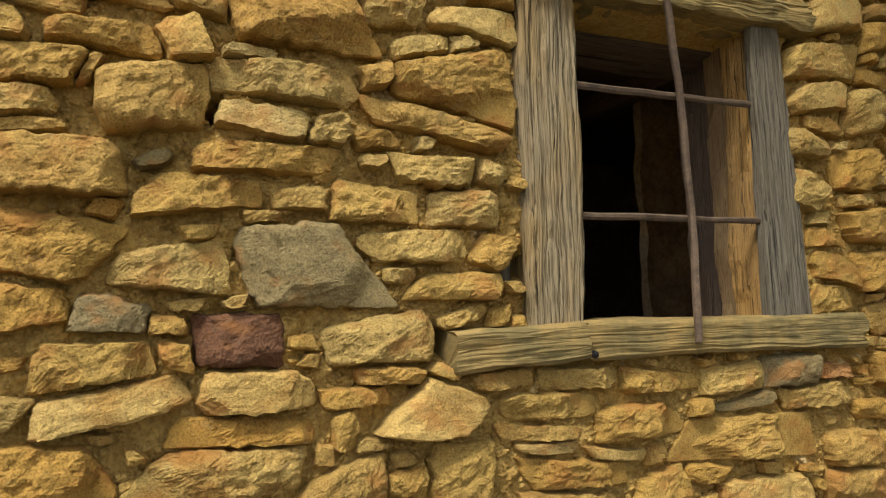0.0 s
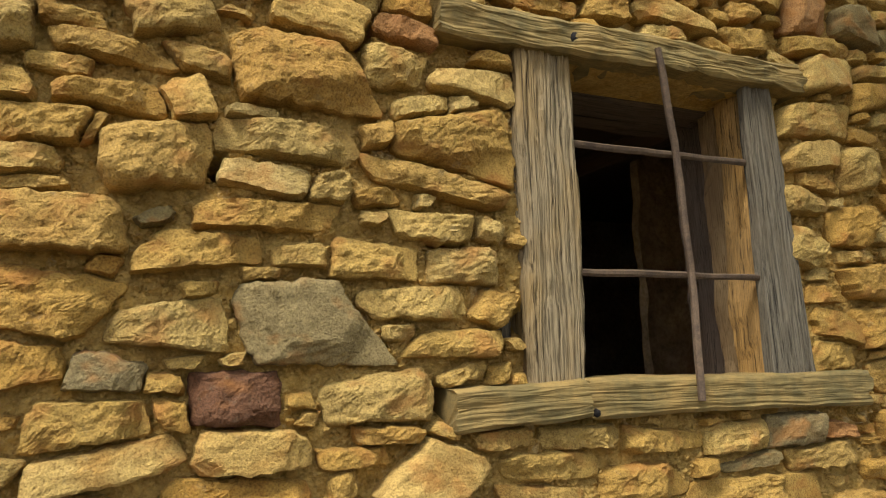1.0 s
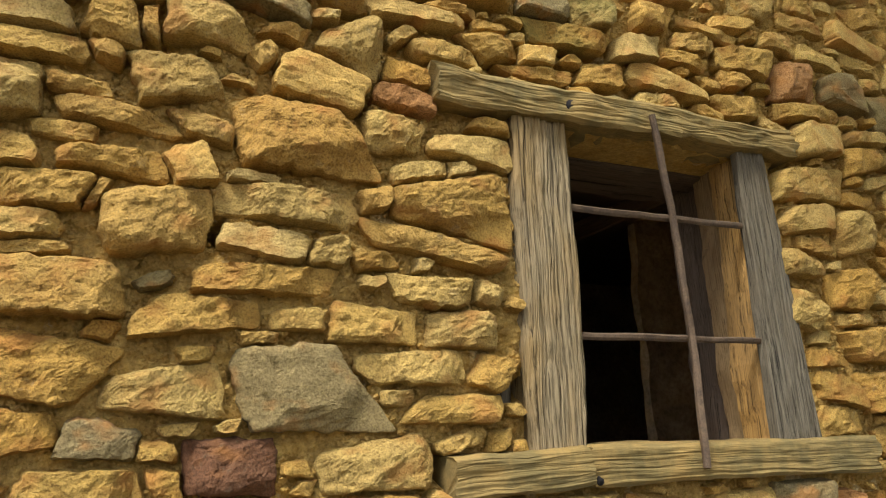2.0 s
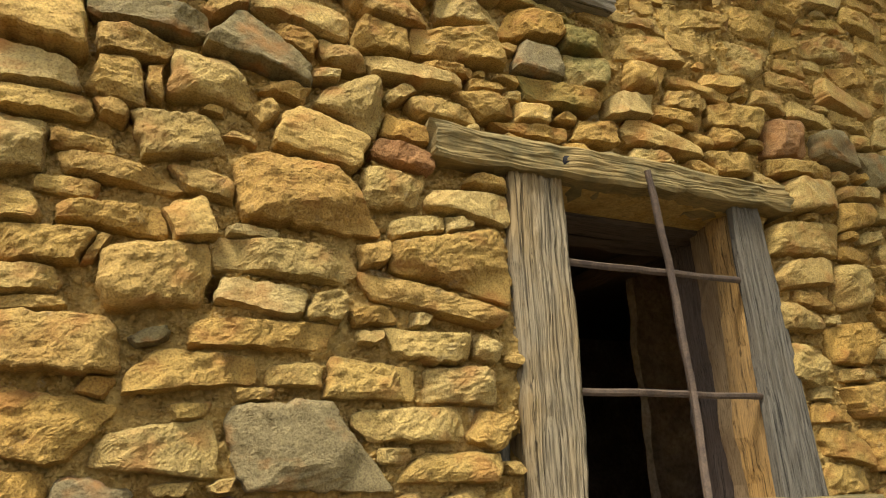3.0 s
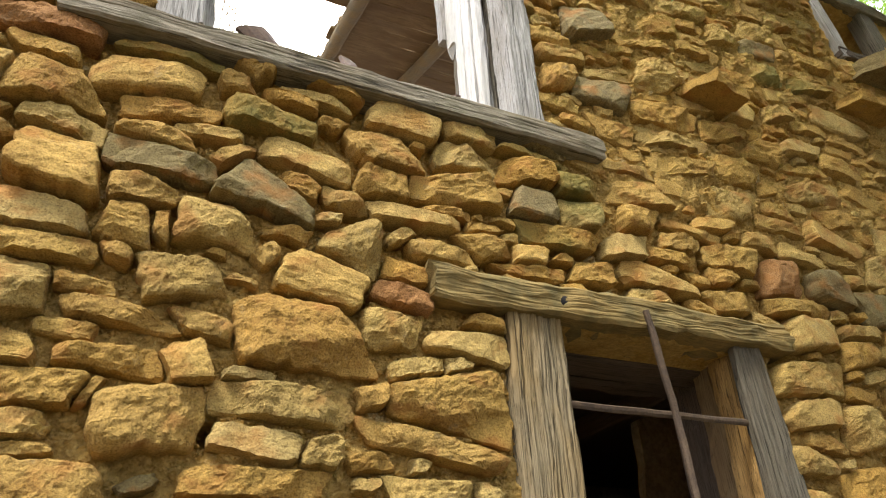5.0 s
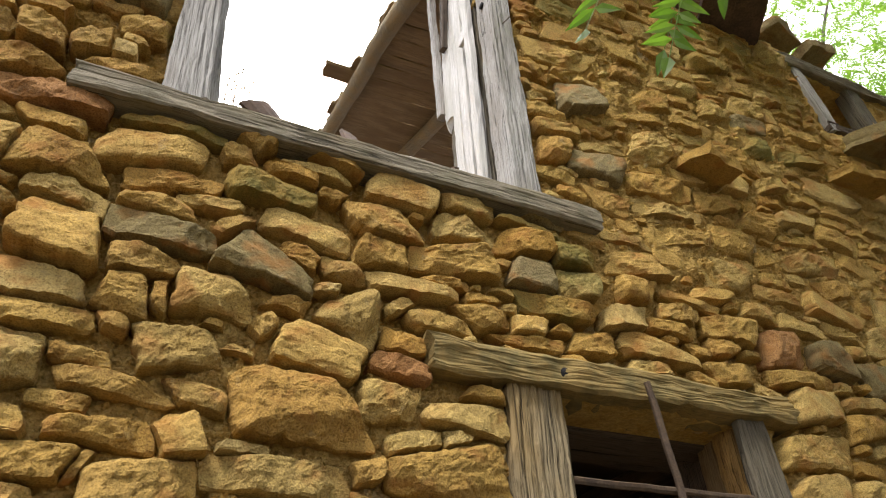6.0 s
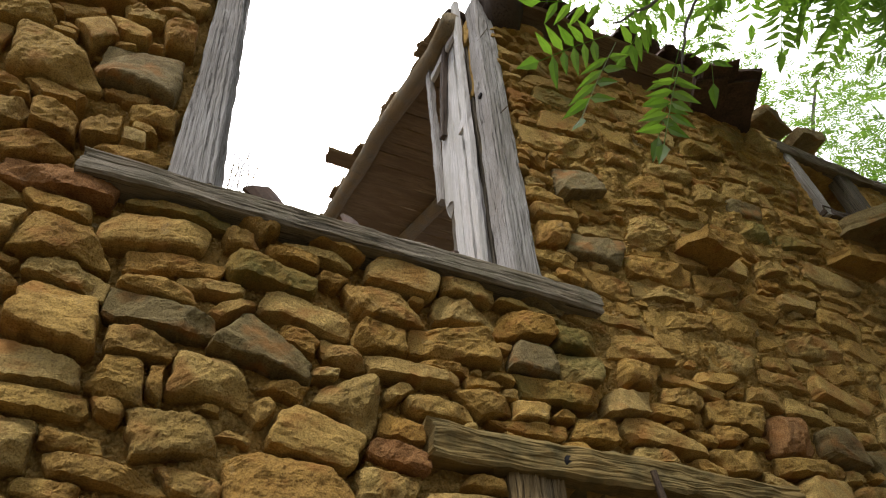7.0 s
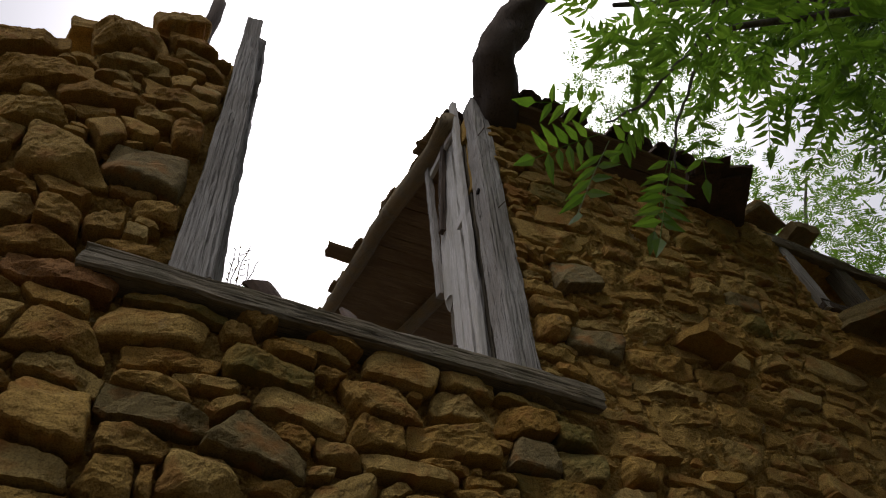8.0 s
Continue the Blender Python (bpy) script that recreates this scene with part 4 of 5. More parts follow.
# ---- lower window: heavy timber frame with an iron grille ----
win = empty("window_1", "weathered timber window frame without panes in stone wall", "window", (1.66, 0, 1.5), kind="structure")
timber("window_sill", (0.789, 0.04, 1.471), (1.216, 0.04, 1.484), 0.112, 0.20, WOOD_BEAM, win, "sand-stained left block of the sill", seed=3.0, rag=0.012, rough=0.009, furrow=0.002)
timber("window_sill", (1.221, 0.045, 1.484), (2.407, 0.045, 1.477), 0.118, 0.20, WOOD_BEAM, win, "mossy grey-brown sill beam", seed=4.0, rag=0.03, rough=0.006, furrow=0.002)
timber("lintel", (0.771, 0.07, 2.600), (2.232, 0.07, 2.606), 0.108, 0.24, WOOD_BEAM, win, "thick weathered lintel beam", seed=8.0, rag=0.03, rough=0.012, furrow=0.003)
timber("jamb", (1.143, 0.05, 1.53), (1.137, 0.05, 2.56), 0.200, 0.14, WOOD_JAMB, win, "grey furrowed timber jamb", seed=5.0, furrow=0.008, rough=0.008)
timber("jamb", (2.086, 0.005, 1.53), (2.038, 0.005, 2.56), 0.196, 0.05, WOOD_POST, win, "grey furrowed timber jamb", seed=6.0, taper=0.68, furrow=0.005)
timber("inner_post", (2.066, 0.093, 1.53), (2.062, 0.093, 2.56), 0.15, 0.12, WOOD_WARM, win, "honey-brown inner post", seed=7.0, rough=0.014, furrow=0.004)
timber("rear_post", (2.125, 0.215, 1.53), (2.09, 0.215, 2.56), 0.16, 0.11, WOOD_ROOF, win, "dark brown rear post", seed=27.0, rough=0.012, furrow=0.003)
# added dark cover over the mortar reveal; its colour stands for shade
timber("rear_lining", (2.19, 0.385, 1.53), (2.16, 0.385, 2.56), 0.17, 0.22, WOOD_DARK, win, "added dark lining standing for shade in the reveal", seed=28.0, rough=0.012)
# these two cover the soffit, dark wood in place of its shade
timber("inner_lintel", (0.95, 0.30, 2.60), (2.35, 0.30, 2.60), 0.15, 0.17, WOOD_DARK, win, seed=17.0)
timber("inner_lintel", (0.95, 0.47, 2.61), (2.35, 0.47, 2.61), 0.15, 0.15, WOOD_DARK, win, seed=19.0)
timber("packing_post", (0.985, 0.12, 1.53), (0.99, 0.12, 2.54), 0.10, 0.12, WOOD_POST, win, "dark side post behind the jamb", seed=18.0, furrow=0.003)
knot_ring = rod("knot_hole", [(1.238, -0.0515, 2.596), (1.238, 0.0, 2.596)], 0.019, HOLE, None, sides=12, rough=0.2)
knot_ring.parent, knot_ring.location = win, -win.location
grille = empty("window_grille", "rusty wrought-iron window grille of three bars", "grille", (1.66, -0.05, 1.5))


def bent(points, n, wob, seed):
    out = []
    for a, b in zip(points, points[1:]):
        out += line(a, b, n, wob, seed)[:-1]
    return out + [Vector(points[-1])]


for name, pts in (
        ("horizontal_bar", bent([(1.20, 0.02, 2.272), (1.62, 0.0, 2.268), (2.06, 0.02, 2.279)], 8, 0.004, 1.0)),
        ("horizontal_bar", bent([(1.20, 0.02, 1.866), (1.64, 0.0, 1.862), (2.09, 0.02, 1.864)], 8, 0.004, 2.0)),
        ("vertical_bar", bent([(1.555, -0.06, 2.61), (1.630, -0.024, 2.262), (1.655, -0.024, 1.868), (1.612, -0.072, 1.463)], 8, 0.003, 3.0))):
    rod(name, [Vector(p) - grille.location for p in pts], 0.0115, IRON, grille, seed=2.0, rough=0.25, square=True)

notch = rod("bolt_hole", [(1.235, -0.057, 1.445), (1.235, 0.0, 1.445)], 0.012, HOLE, None, sides=9, rough=0.3)
notch.parent, notch.location = win, -win.location

# ---- upper window, roofless, with a broken casement folded inwards ----
up = empty("window_2", "tall silver-grey timber window frame open to the sky", "window", (0.5, 0, 3.4), kind="structure")
timber("window_sill", (-0.40, 0.06, 3.338), (1.505, 0.06, 3.305), 0.098, 0.24, WOOD_SILL, up, "long weathered sill beam", seed=13.0, rag=0.02, rough=0.007, furrow=0.0015)
timber("jamb", (-0.080, 0.03, 3.40), (-0.204, 0.03, 5.50), 0.148, 0.10, WOOD_GREY, up, "bowed silver-grey jamb", seed=14.0, bow=0.015, taper=0.60, rag=0.02, furrow=0.002, rough=0.006)
timber("rear_post", (-0.02, 0.12, 3.40), (-0.155, 0.12, 5.46), 0.10, 0.07, WOOD_GREY, up, "thin rear post", seed=24.0, rag=0.03, rough=0.010)
timber("jamb", (1.213, 0.05, 3.36), (1.175, 0.05, 5.52), 0.128, 0.14, WOOD_GREY, up, "square silver-grey jamb with a bolt hole", seed=15.0, taper=0.88, furrow=0.0015)
hole = rod("bolt_hole", [(1.120, 0.045, 4.60), (1.15, 0.045, 4.60)], 0.018, HOLE, None, sides=8)
hole.parent, hole.location = up, -up.location
for a, b in (((1.123, 0.0, 5.05), (1.16, -0.05, 5.12)), ((1.178, 0.0, 4.40), (1.215, -0.05, 4.44))):
    rod("nail", [Vector(a) - up.location, Vector(b) - up.location], 0.003, IRON, up, "bent iron nail", sides=6)
leaf = empty("casement_leaf", "broken plank casement of bleached grey boards folded inwards", "shutter", (1.13, 0.14, 3.42))
# dark wood here gives the shaded gaps between the boards by colour
timber("panel", (1.16, 0.31, 3.42), (1.118, 0.31, 5.45), 0.36, 0.018, WOOD_POST, leaf, "backing panel, dark to stand for shade between the boards", seed=30.0, face=(-1, 0, 0), rag=0.03)
timber("board", (1.135, 0.19, 3.42), (1.09, 0.19, 5.62), 0.078, 0.025, WOOD_PALE, leaf, seed=31.0, face=(-1, 0, 0), rag=0.04)
timber("board", (1.13, 0.285, 3.46), (1.09, 0.285, 5.60), 0.080, 0.024, WOOD_PALE, leaf, seed=32.0, face=(-1, 0, 0), rag=0.08)
timber("board", (1.125, 0.37, 3.75), (1.09, 0.35, 5.55), 0.074, 0.022, WOOD_PALE, leaf, seed=33.0, face=(-1, 0, 0), rag=0.12)
timber("board", (1.12, 0.45, 4.25), (1.09, 0.42, 5.0), 0.09, 0.022, WOOD_PALE, leaf, seed=34.0, face=(-1, 0, 0), rag=0.14)
timber("stile", (1.10, 0.14, 3.42), (1.065, 0.14, 5.70), 0.045, 0.035, WOOD_PALE, leaf, seed=35.0, face=(-1, 0, 0))
timber("stile", (1.095, 0.515, 4.30), (1.07, 0.56, 5.52), 0.05, 0.035, WOOD_GREY, leaf, "loose outer stile", seed=36.0, face=(-1, 0, 0))
timber("brace", (1.075, 0.42, 4.72), (1.06, 0.30, 5.5), 0.045, 0.03, WOOD_DARK, leaf, "dark cross brace", seed=37.0, face=(-1, 0, 0))
timber("rail", (1.075, 0.13, 4.55), (1.075, 0.22, 4.55), 0.07, 0.02, WOOD_PALE, leaf, "short hinge block", seed=38.0, face=(-1, 0, 0))
timber("rail", (1.07, 0.15, 5.42), (1.07, 0.52, 5.42), 0.06, 0.025, WOOD_PALE, leaf, "upper rail", seed=39.0, face=(-1, 0, 0))

leaf.location += Vector((0.025, 0.03, 0.0))

# ---- the surviving piece of roof: rafters, boards, tiles ----
roof = empty("broken_roof", "surviving slope of old roof with boards and clay tiles", "roof", (1.05, 0, 5.4))
SLOPE = 0.34


def roof_z(y):
    return 5.44 + SLOPE * y


for n, x in enumerate((1.06, 1.85, 2.65)):
    rod("rafter", [Vector(p) - roof.location for p in line((x, 0.16, roof_z(0.16) - 0.02), (x + 0.03, 4.6, roof_z(4.6) - 0.02), 16, 0.03, n * 3.0)], 0.065, WOOD_JAMB, roof, "round bleached rafter pole", sides=12, rough=0.12, seed=n + 1.0)
y = -0.12
n = 0
while y < 4.5:
    w = 0.16 + 0.03 * (n % 3)
    # behind the wall the boards run on unseen, added to darken the house inside
    reach = (2.80 if y < 0.3 else 6.4) + 0.12 * math.sin(n * 2.1)
    start = 0.80 if n == 11 else 1.38 if y < 0.1 else 1.02 + 0.03 * math.sin(n * 1.7)
    timber("roof_board", (start, y + w / 2, roof_z(y + w / 2) + 0.065), (reach, y + w / 2, roof_z(y + w / 2) + 0.065), w * 0.97, 0.025, WOOD_ROOF, roof, seed=40.0 + n, face=(0, -0.3, 1), rag=0.03)
    y += w
    n += 1


def barrel_tile(length=0.42, r0=0.085, r1=0.065, t=0.014):
    v, f = [], []
    m, k = 8, 5
    for ring in (1.0, None):
        for i in range(k + 1):
            g = i / k
            r = (r0 + (r1 - r0) * g) - (0 if ring else t)
            for j in range(m + 1):
                q = math.pi * j / m
                v.append((r * math.cos(q), g * length + 0.006 * math.sin(7 * q + 3 * g), r * math.sin(q)))
    s = (k + 1) * (m + 1)
    for i in range(k):
        for j in range(m):
            a = i * (m + 1) + j
            f.append((a, a + 1, a + m + 2, a + m + 1))
            f.append((s + a, s + a + m + 1, s + a + m + 2, s + a + 1))
    for i in range(k):
        for j in (0, m):
            a = i * (m + 1) + j
            f.append((a, a + m + 1, s + a + m + 1, s + a))
    for i in (0, k):
        for j in range(m):
            a = i * (m + 1) + j
            f.append((a, s + a, s + a + 1, a + 1))
    return v, f


tv, tf = barrel_tile()
tile_rng = random.Random(5)
first = None
for row in range(6):
    for col in range(14):
        x, y = 1.12 + col * 0.165, -0.16 + row * 0.36
        if x > 2.7 or tile_rng.random() < 0.14 or (x < 1.4 and y < 0.15):
            continue
        m = Matrix.Translation(Vector((x + tile_rng.uniform(-0.01, 0.01), y, roof_z(y) + 0.085)) - roof.location) @ Euler((math.atan(SLOPE), 0, tile_rng.uniform(-0.08, 0.08))).to_matrix().to_4x4()
        if first is None:
            first = link("roof_tile", tv, tf, TILE, roof, "curved old clay tile", smooth=True, at=m)
        else:
            ob = new("roof_tile", first.data)
            ob.parent, ob.matrix_basis = roof, m

# the crooked end of a rafter that juts out over the wall
tail = empty("rafter_tail", "crooked dark rotten rafter end jutting over the wall", "beam", (1.27, 0.0, 5.44))
curve = bent([Vector((1.36, 0.20, 5.40)), Vector((1.294, -0.03, 5.45)), Vector((1.185, -0.22, 5.63)), Vector((1.215, -0.29, 5.77)), Vector((1.294, -0.38, 5.995)), Vector((1.40, -0.50, 6.22)), Vector((1.47, -0.58, 6.38))], 6, 0.008, 3.0)
rod("beam", [p - tail.location for p in curve], 0.150, WOOD_DARK, tail, sides=20, rough=0.28, seed=6.0, taper=0.62)
for k in range(7):
    q = Vector(curve[9 + 3 * k]) - Vector((0.10 - 0.004 * k, 0, 0))
    rod("nail", [q - tail.location, q + Vector((-0.06 - 0.01 * (k % 3), -0.01, 0.05 + 0.015 * (k % 2))) - tail.location], 0.0022, IRON, tail, sides=5)
post = rod("post_stub", line((-0.43, 0.22, 5.1), (-0.46, 0.24, 6.05), 8, 0.01, 2.0), 0.042, WOOD_DARK, None, sides=10, rough=0.15)
tagged(post, "broken dark post on the wall head", "post")

# a broken piece of the eaves that juts out over the wall, and shards on the upper sill
eave = empty("eaves_remnant", "dark broken eaves remnant of layered flat tiles", "eaves", (2.85, 0.1, 5.2))
for layer in range(4):
    for col in range(2):
        root = Vector((2.83 + 0.21 * col + 0.012 * layer, 0.16, 5.17 + 0.035 * layer))
        tip = root + Vector((-0.22 - 0.02 * col, -0.38 - 0.05 * ((layer * 2 + col) % 3), 0.05))
        timber("eaves_tile", root, tip, 0.205, 0.028, TILE, eave, seed=60.0 + layer * 2 + col, face=(0, 0, -1), rag=0.05, rough=0.008)


def shard(at, size, turn, seed):
    """A curved, broken piece of tile."""
    v, f = [], []
    for k in (0, 1):
        for i in range(5):
            for j in range(5):
                q = (j / 4 - 0.5) * 1.3
                edge = 1 + 0.25 * fnoise((i, j, 0), 0.6, seed)
                v.append((size * 0.5 * math.sin(q) * edge, size * (i / 4 - 0.5) * edge, size * 0.5 * (math.cos(q) - 0.8) - 0.013 * k))
    for k in (0, 1):
        for i in range(4):
            for j in range(4):
                a = k * 25 + i * 5 + j
                f.append((a, a + 1, a + 6, a + 5) if k == 0 else (a, a + 5, a + 6, a + 1))
    ring = [0, 1, 2, 3, 4, 9, 14, 19, 24, 23, 22, 21, 20, 15, 10, 5]
    for a, b in zip(ring, ring[1:] + ring[:1]):
        f.append((a, b, b + 25, a + 25))
    ob = link("tile_shard", v, f, TILE, None, at=Matrix.Translation(at) @ Euler(turn).to_matrix().to_4x4())
    return tagged(ob, "broken clay tile shard lying on the upper sill", "tile", "tile shards")


shard((0.53, 0.06, 3.44), 0.19, (1.1, 0.3, 0.5), 1.0)
shard((0.60, 0.08, 3.41), 0.15, (0.5, 0.5, 1.2), 2.0)
shard((0.20, 0.03, 3.44), 0.17, (1.35, -0.6, 0.2), 3.0)
shard((0.86, 0.05, 3.385), 0.16, (0.1, 0.15, 0.8), 4.0)

shard((0.66, 0.10, 3.44), 0.20, (0.9, 0.2, -0.4), 5.0)
shard((0.77, 0.13, 3.41), 0.18, (0.3, 0.1, 0.9), 6.0)

# ---- small side window under the eaves, and jutting slabs ----
side = empty("window_3", "small dark wall opening with bleached timber jambs", "window", (3.65, 0, 4.6), kind="structure")
timber("jamb", (3.455, 0.03, 4.55), (3.335, 0.03, 5.06), 0.09, 0.10, WOOD_GREY, side, seed=51.0)
timber("jamb", (3.90, 0.03, 4.66), (3.82, 0.03, 5.06), 0.12, 0.10, WOOD_POST, side, seed=52.0)
timber("lintel", (3.15, 0.06, 5.10), (4.3, 0.06, 5.08), 0.08, 0.20, WOOD_SILL, side, seed=53.0, rag=0.03, rough=0.012)
timber("window_sill", (3.40, 0.08, 4.58), (4.0, 0.08, 4.60), 0.07, 0.2, WOOD_DARK, side, seed=54.0)


def flat_stone(name, at, size, turn, seed, mat, label):
    """A jutting slab with a broken front edge."""
    bm = bmesh.new()
    bmesh.ops.create_cube(bm, size=1.0)
    bmesh.ops.subdivide_edges(bm, edges=bm.edges[:], cuts=5, use_grid_fill=True)
    for v in bm.verts:
        p = Vector((v.co.x * size[0], v.co.y * size[1], v.co.z * size[2]))
        p.x *= 1 - 0.35 * max(0.0, -v.co.y)
        v.co = p + 0.12 * min(size[0], 0.3) * Vector((fnoise(p, 6, seed), fnoise(p, 6, seed + 3), 0.5 * fnoise(p, 7, seed + 6)))
    me = bpy.data.meshes.new(name)
    bm.to_mesh(me)
    bm.free()
    me.materials.append(mat)
    ob = new(name, me)
    ob.matrix_basis = Matrix.Translation(at) @ Euler([radians(a) for a in turn]).to_matrix().to_4x4()
    ob.parent = wall_front
    ob["label"] = label
    return ob


flat_stone("ledge_stone", (2.19, -0.03, 3.79), (0.26, 0.26, 0.06), (4, 12, 5), 1.0, STONE["o"], "jutting flat ledge stone")
flat_stone("ledge_stone", (3.32, -0.03, 4.06), (0.34, 0.24, 0.06), (4, 6, -3), 2.0, STONE["o"], "jutting flat ledge stone")
# slab takes the darker grey stone to stand for its shaded underside
flat_stone("ledge_stone", (4.25, -0.08, 4.42), (1.6, 0.46, 0.10), (0, 0, 0), 3.0, STONE["g"], "long grey-green drip slab")
flat_stone("ledge_stone", (3.28, 0.1, 5.34), (0.3, 0.4, 0.07), (0, 8, 10), 4.0, STONE["g"], "loose coping stone")
flat_stone("ledge_stone", (3.62, 0.1, 5.30), (0.26, 0.4, 0.08), (0, -6, -8), 5.0, STONE["g"], "loose coping stone")
flat_stone("ledge_stone", (-0.80, 0.25, 4.86), (0.36, 0.45, 0.09), (0, -4, 4), 6.0, STONE["o"], "loose coping stone")
flat_stone("ledge_stone", (-0.52, 0.25, 5.0), (0.30, 0.45, 0.07), (0, 6, -6), 7.0, STONE["o"], "loose coping stone")
flat_stone("ledge_stone", (-1.14, 0.25, 4.40), (0.34, 0.45, 0.07), (0, -14, 3), 8.0, STONE["o"], "loose coping stone")


# ---- trees ----
def leaflet(v, f, base, along, across, length, width, fold=0.12):
    """One pointed leaflet of six faces, folded along its rib and drooping."""
    k = len(v)
    up_n = along.cross(across)
    for s, w in ((0.0, 0.0), (0.30, 1.0), (0.62, 0.72), (1.0, 0.0)):
        mid = base + along * (length * s) - up_n * (0.10 * length * s * s)
        if w == 0.0:
            v.append(mid)
        else:
            v.append(mid + across * (width * w * 0.5) + up_n * (fold * width))
            v.append(mid)
            v.append(mid - across * (width * w * 0.5) + up_n * (fold * width))
    f += [(k, k + 1, k + 2), (k, k + 2, k + 3), (k + 1, k + 4, k + 5, k + 2), (k + 2, k + 5, k + 6, k + 3), (k + 4, k + 7, k + 5), (k + 5, k + 7, k + 6)]


def compound(v, f, a, b, pairs, size, rng, droop=0.06, up_way=(0, 0, 1)):
    """An ash leaf: pairs of leaflets along a thin stalk from a to b."""
    a, b = Vector(a), Vector(b)
    d = (b - a).normalized()
    flat = d.cross(Vector(up_way) + Vector((rng.uniform(-0.3, 0.3), rng.uniform(-0.6, 0.0), 0))).normalized()
    length = (b - a).length

    def along(s):
        return a.lerp(b, s) - Vector((0, 0, droop * length * s * s))
    k = len(v)
    stalk = 0.0018
    for s in (0.0, 0.5, 1.0):
        p = along(s)
        v += [p + flat * stalk, p - flat * stalk, p + Vector((0, 0, stalk * 1.5))]
    for i in (0, 3):
        for j in range(3):
            f.append((k + i + j, k + i + (j + 1) % 3, k + i + 3 + (j + 1) % 3, k + i + 3 + j))
    for i in range(pairs):
        s = 0.25 + 0.72 * i / pairs
        for side in (1, -1):
            way = (d * 0.5 + flat * side + Vector((0, 0, -0.15 + rng.uniform(-0.2, 0.2)))).normalized()
            wide = way.cross(Vector(up_way) + Vector((rng.uniform(-0.4, 0.4), rng.uniform(-0.4, 0.4), 0))).normalized()
            leaflet(v, f, along(s), way, wide, size * rng.uniform(0.8, 1.1), size * rng.uniform(0.25, 0.31))
    leaflet(v, f, along(1.0), d, flat, size * 1.05, size * 0.40)


rng = random.Random(21)
ash = empty("ash_tree", "leafy green ash tree with branches hanging before the wall", "tree", (4.6, -2.6, 0))


def limb(name, points, radius, taper, seed, label=""):
    return rod(name, [Vector(p) - ash.location for p in bent(points, 5, 0.02, seed)], radius, BARK, ash, label, sides=8, rough=0.2, seed=seed, taper=taper)


limb("trunk", [(4.6, -2.6, -0.1), (4.55, -2.55, 1.6), (4.3, -2.4, 3.4), (4.1, -2.2, 5.4), (4.0, -2.0, 7.2)], 0.16, 0.45, 1.0, "grey bark trunk")
limb("limb", [(4.35, -2.4, 3.2), (3.6, -1.9, 4.4), (2.7, -1.45, 5.1), (1.95, -1.05, 5.0)], 0.05, 0.3, 2.0)
limb("limb", [(4.15, -2.25, 4.8), (3.4, -1.6, 5.6), (2.6, -1.1, 6.0), (1.7, -0.8, 5.7)], 0.045, 0.3, 3.0)
limb("twig", [(1.95, -1.05, 5.0), (1.75, -0.9, 4.75), (1.5, -0.78, 4.35), (1.3, -0.75, 4.15)], 0.012, 0.4, 4.0)
limb("twig", [(1.95, -1.05, 5.0), (1.85, -0.85, 4.7), (1.72, -0.74, 4.35), (1.66, -0.7, 4.08)], 0.010, 0.4, 5.0)
HANG = [((1.36, -0.75, 4.34), (0.95, -0.75, 4.10)), ((1.25, -0.75, 4.03), (0.88, -0.75, 3.66)), ((1.27, -0.75, 3.99), (1.01, -0.74, 3.44)), ((1.58, -0.75, 4.02), (1.32, -0.75, 3.44)),
        ((1.58, -0.75, 4.47), (1.29, -0.75, 3.94)), ((1.70, -0.72, 4.3), (1.62, -0.5, 3.90)),
        ((1.75, -0.90, 4.75), (1.40, -0.95, 4.62)), ((1.78, -0.88, 4.7), (1.55, -0.60, 4.40)), ((1.86, -0.86, 4.7), (1.95, -0.62, 4.30)), ((1.6, -0.8, 4.5), (1.36, -1.05, 4.5))]
for a, b in HANG:
    v, f = [], []
    compound(v, f, a, b, rng.choice((4, 5, 5)), 0.115, rng, up_way=(0.40, 0.45, 0.8))
    link("leaf_spray", [p - ash.location for p in v], f, LEAF, ash, smooth=False)


def crown(name, balls, count, size, mat, parent, seed, pairs=(4, 6), length=0.26):
    rng = random.Random(seed)
    v, f = [], []
    total = sum(b[3] ** 2 for b in balls)
    for cx, cy, cz, r in balls:
        for _ in range(int(count * r * r / total)):
            q = Vector((rng.gauss(0, 1), rng.gauss(0, 1), rng.gauss(0, 1))).normalized() * r * rng.uniform(0.25, 1.0) ** 0.6
            p = Vector((cx, cy, cz)) + Vector((q.x, q.y, q.z * 0.75))
            way = (q.normalized() * 0.7 + Vector((rng.uniform(-1, 1), rng.uniform(-1, 1), rng.uniform(-0.9, 0.2)))).normalized()
            compound(v, f, p, p + way * length * rng.uniform(0.7, 1.2), rng.randint(*pairs), size, rng)
    ob = link(name, [p - parent.location for p in v], f, mat, parent)
    ob["kind"] = "stuff"
    return ob


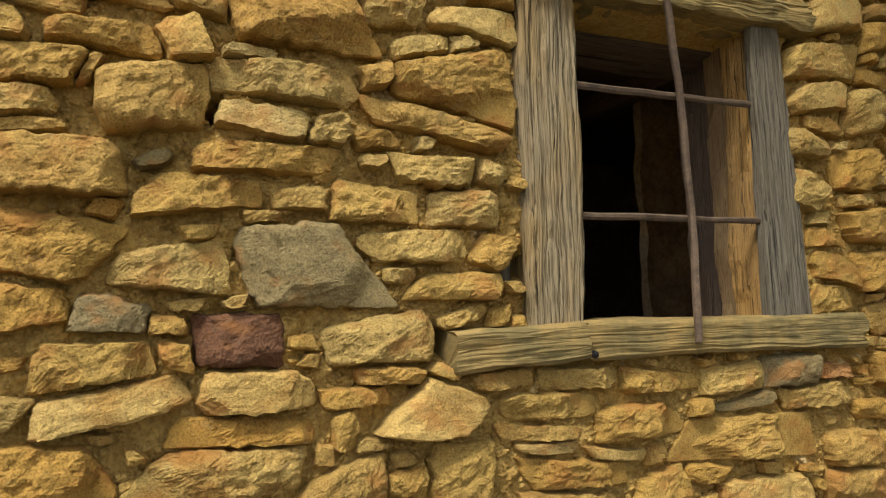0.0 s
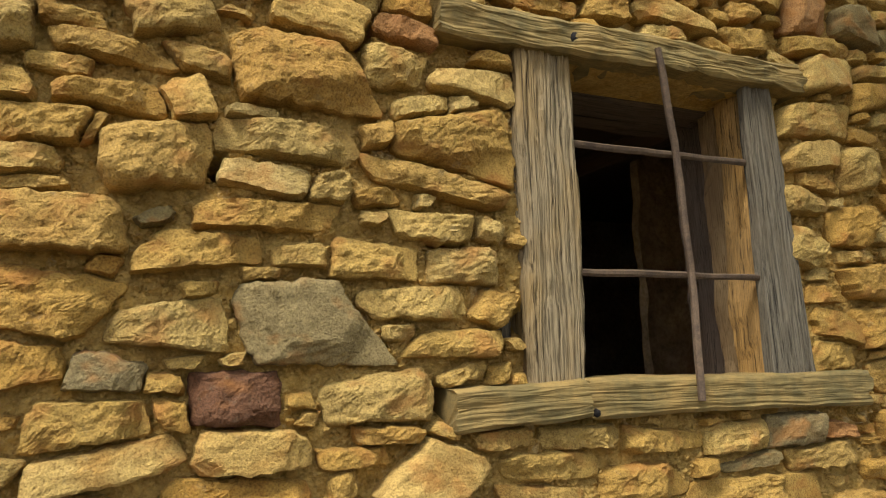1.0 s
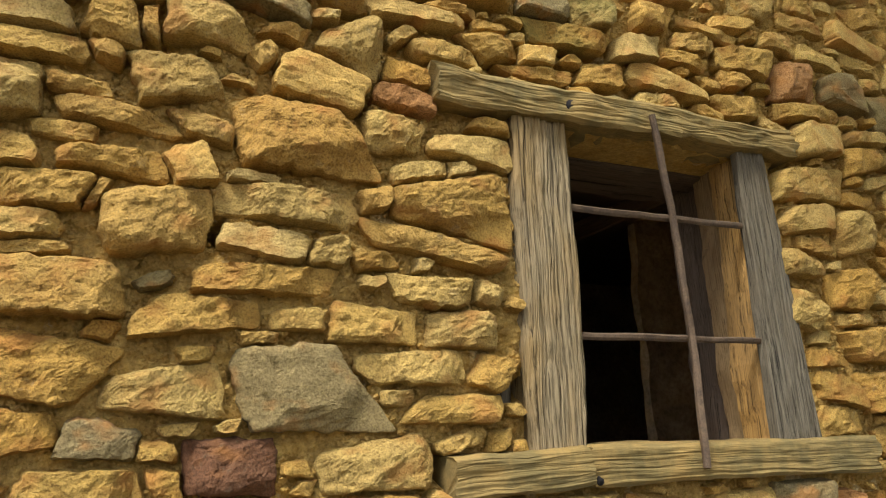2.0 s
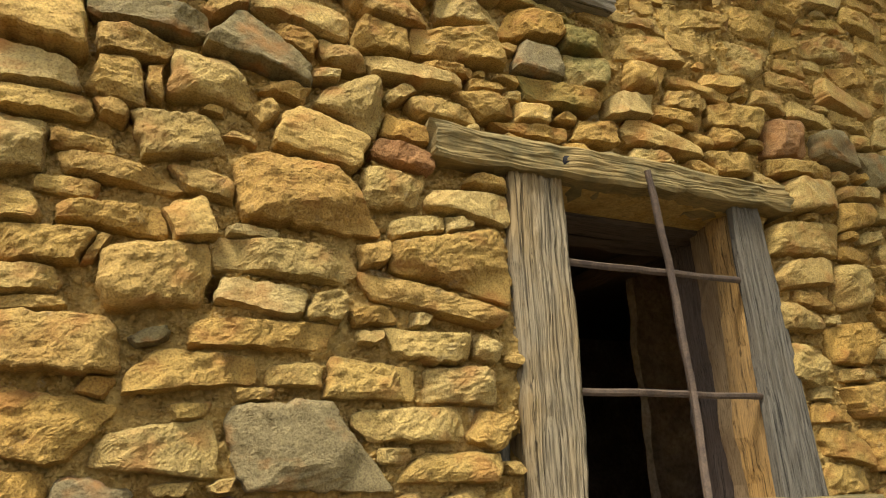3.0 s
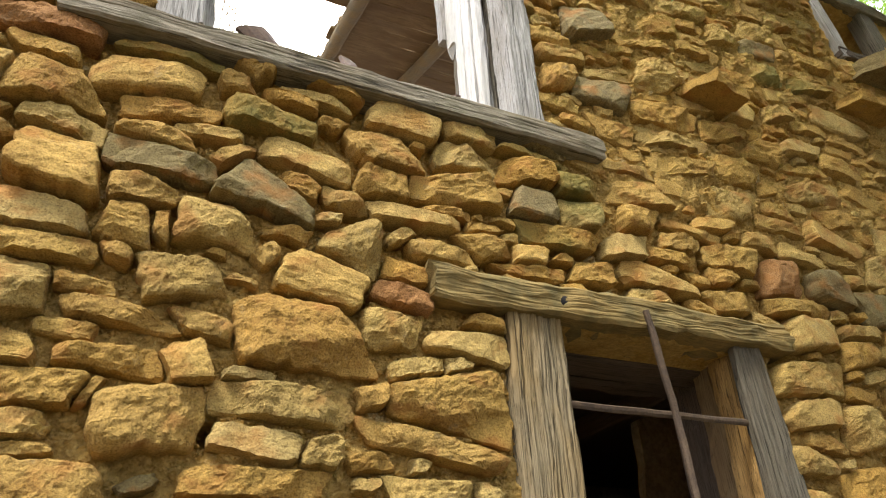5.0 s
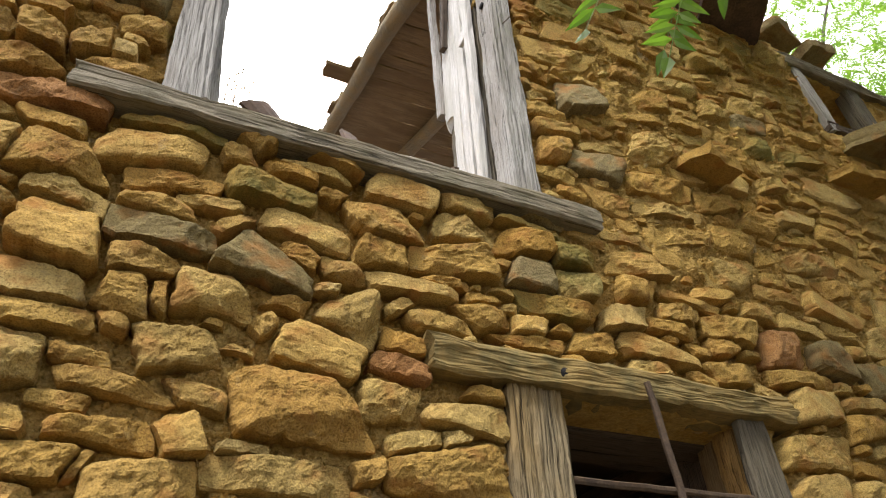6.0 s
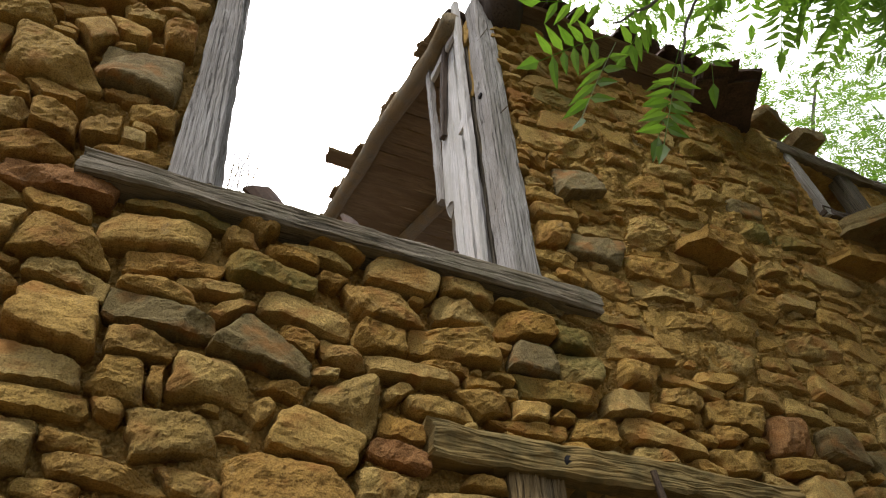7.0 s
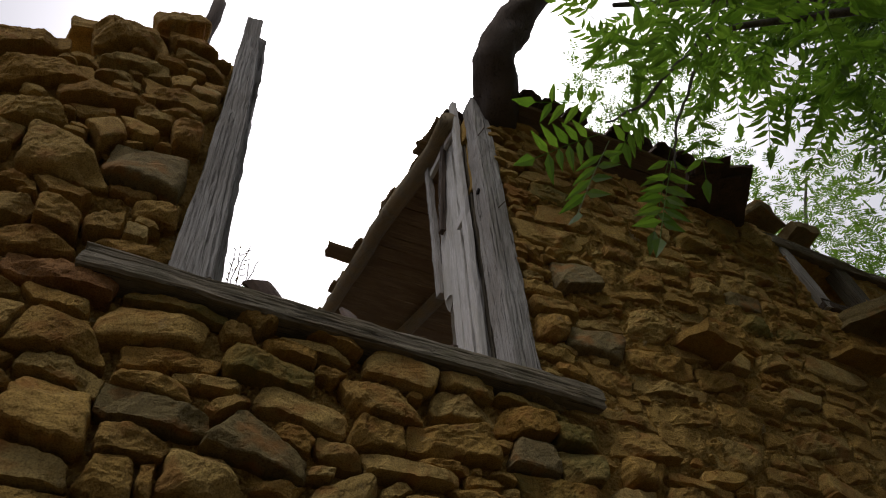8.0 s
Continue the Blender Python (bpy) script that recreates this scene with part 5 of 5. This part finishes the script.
crown("crown", [(1.45, -0.98, 4.85, 0.26), (1.75, -1.12, 4.72, 0.28), (2.1, -1.25, 4.62, 0.34), (2.35, -1.28, 4.4, 0.3), (2.6, -1.35, 4.9, 0.4), (1.75, -0.95, 5.3, 0.35), (2.3, -1.0, 5.5, 0.45), (2.9, -1.2, 5.5, 0.5)], 190, 0.10, LEAF, ash, 3)
# mostly unseen clumps, added to cast shade on the right of the wall
crown("crown", [(3.4, -1.7, 6.4, 0.8), (4.2, -2.2, 7.2, 1.3), (5.4, -1.4, 7.0, 1.3), (4.8, -3.4, 6.6, 1.4), (6.2, -2.4, 6.0, 1.4), (3.2, -3.5, 6.5, 1.2), (2.9, -4.2, 6.2, 1.0), (4.0, -3.0, 5.4, 1.0), (4.3, -1.5, 2.6, 0.9), (5.0, -1.7, 3.8, 1.1), (5.2, -1.2, 5.2, 1.0), (1.9, -3.3, 6.7, 0.7), (2.7, -3.0, 6.3, 0.8), (2.6, -1.9, 6.6, 0.8), (3.2, -2.4, 7.2, 1.0), (2.2, -2.6, 7.5, 0.9), (3.4, -1.6, 7.4, 0.9)], 3100, 0.13, LEAF_SHADED, ash, 5, (4, 6), 0.40)

# coarse unseen clumps added right and front to hold skylight off the wall
crown("crown", [(6.6, -4.4, 5.0, 1.8), (7.4, -3.0, 3.4, 1.7), (6.2, -6.0, 4.2, 1.8), (7.6, -6.2, 6.2, 2.0), (5.4, -5.4, 7.0, 1.7), (7.0, -4.6, 2.0, 1.5)], 700, 0.30, LEAF_SHADED, ash, 15, (4, 5), 0.7)

far = empty("ash_tree", "tall leafy ash tree standing behind the ruined house", "tree", (10.0, 6.0, 0))


def far_limb(name, points, radius, taper, seed):
    return rod(name, [Vector(p) - far.location for p in bent(points, 5, 0.1, seed)], radius, BARK, far, "", sides=8, rough=0.2, seed=seed, taper=taper)


far_limb("trunk", [(10.0, 6.0, -0.1), (9.9, 5.8, 5.0), (9.6, 5.4, 10.0), (9.3, 5.0, 16.0)], 0.28, 0.3, 1.0)
far_limb("limb", [(9.8, 5.7, 6.5), (9.5, 4.0, 8.5), (9.2, 2.6, 10.0)], 0.08, 0.3, 2.0)
far_limb("limb", [(9.7, 5.5, 8.5), (8.6, 4.2, 11.0), (7.6, 3.0, 12.8)], 0.09, 0.3, 3.0)
far_limb("limb", [(9.6, 5.4, 9.5), (10.4, 3.6, 11.5), (10.6, 2.6, 13.5)], 0.08, 0.3, 4.0)
crown("crown", [(8.8, 2.3, 10.0, 1.3), (9.3, 2.3, 9.0, 1.1), (8.6, 2.0, 8.6, 0.8), (9.6, 2.6, 11.4, 1.6), (10.3, 3.2, 12.8, 1.8), (7.2, 2.6, 13.4, 1.0), (6.0, 2.8, 14.6, 1.0), (11.0, 3.4, 9.8, 1.5), (9.2, 4.0, 15.0, 1.2), (7.6, 3.6, 15.8, 1.6), (9.5, 5.5, 13.0, 1.6), (8.0, 2.2, 8.0, 0.9), (10.2, 2.4, 8.4, 1.2)], 1650, 0.11, LEAF, far, 4, (4, 5), 0.36)


# ---- a dry weed on the upper sill ----
weed = empty("dry_weed", "dry brown weed stalk rooted beside the upper jamb", "weed", (0.05, 0.12, 3.40))
for k in range(5):
    q = Vector((0.05 + 0.012 * k, 0.12 + 0.008 * k, 3.40))
    rod("stalk", [p - weed.location for p in line(q, q + Vector((-0.01 + 0.012 * k, 0.02, 0.32 + 0.05 * (k % 3))), 8, 0.012, k + 1.0)], 0.0022, WOOD_ROOF, weed, sides=5)
for k in range(26):
    z = 3.5 + 0.011 * k
    rod("seed_tuft", [Vector((0.065 + 0.02 * math.sin(k * 2.4), 0.14, z)) - weed.location, Vector((0.07 + 0.035 * math.sin(k * 2.4), 0.14, z + 0.015)) - weed.location], 0.0022, WOOD_ROOF, weed, sides=5)
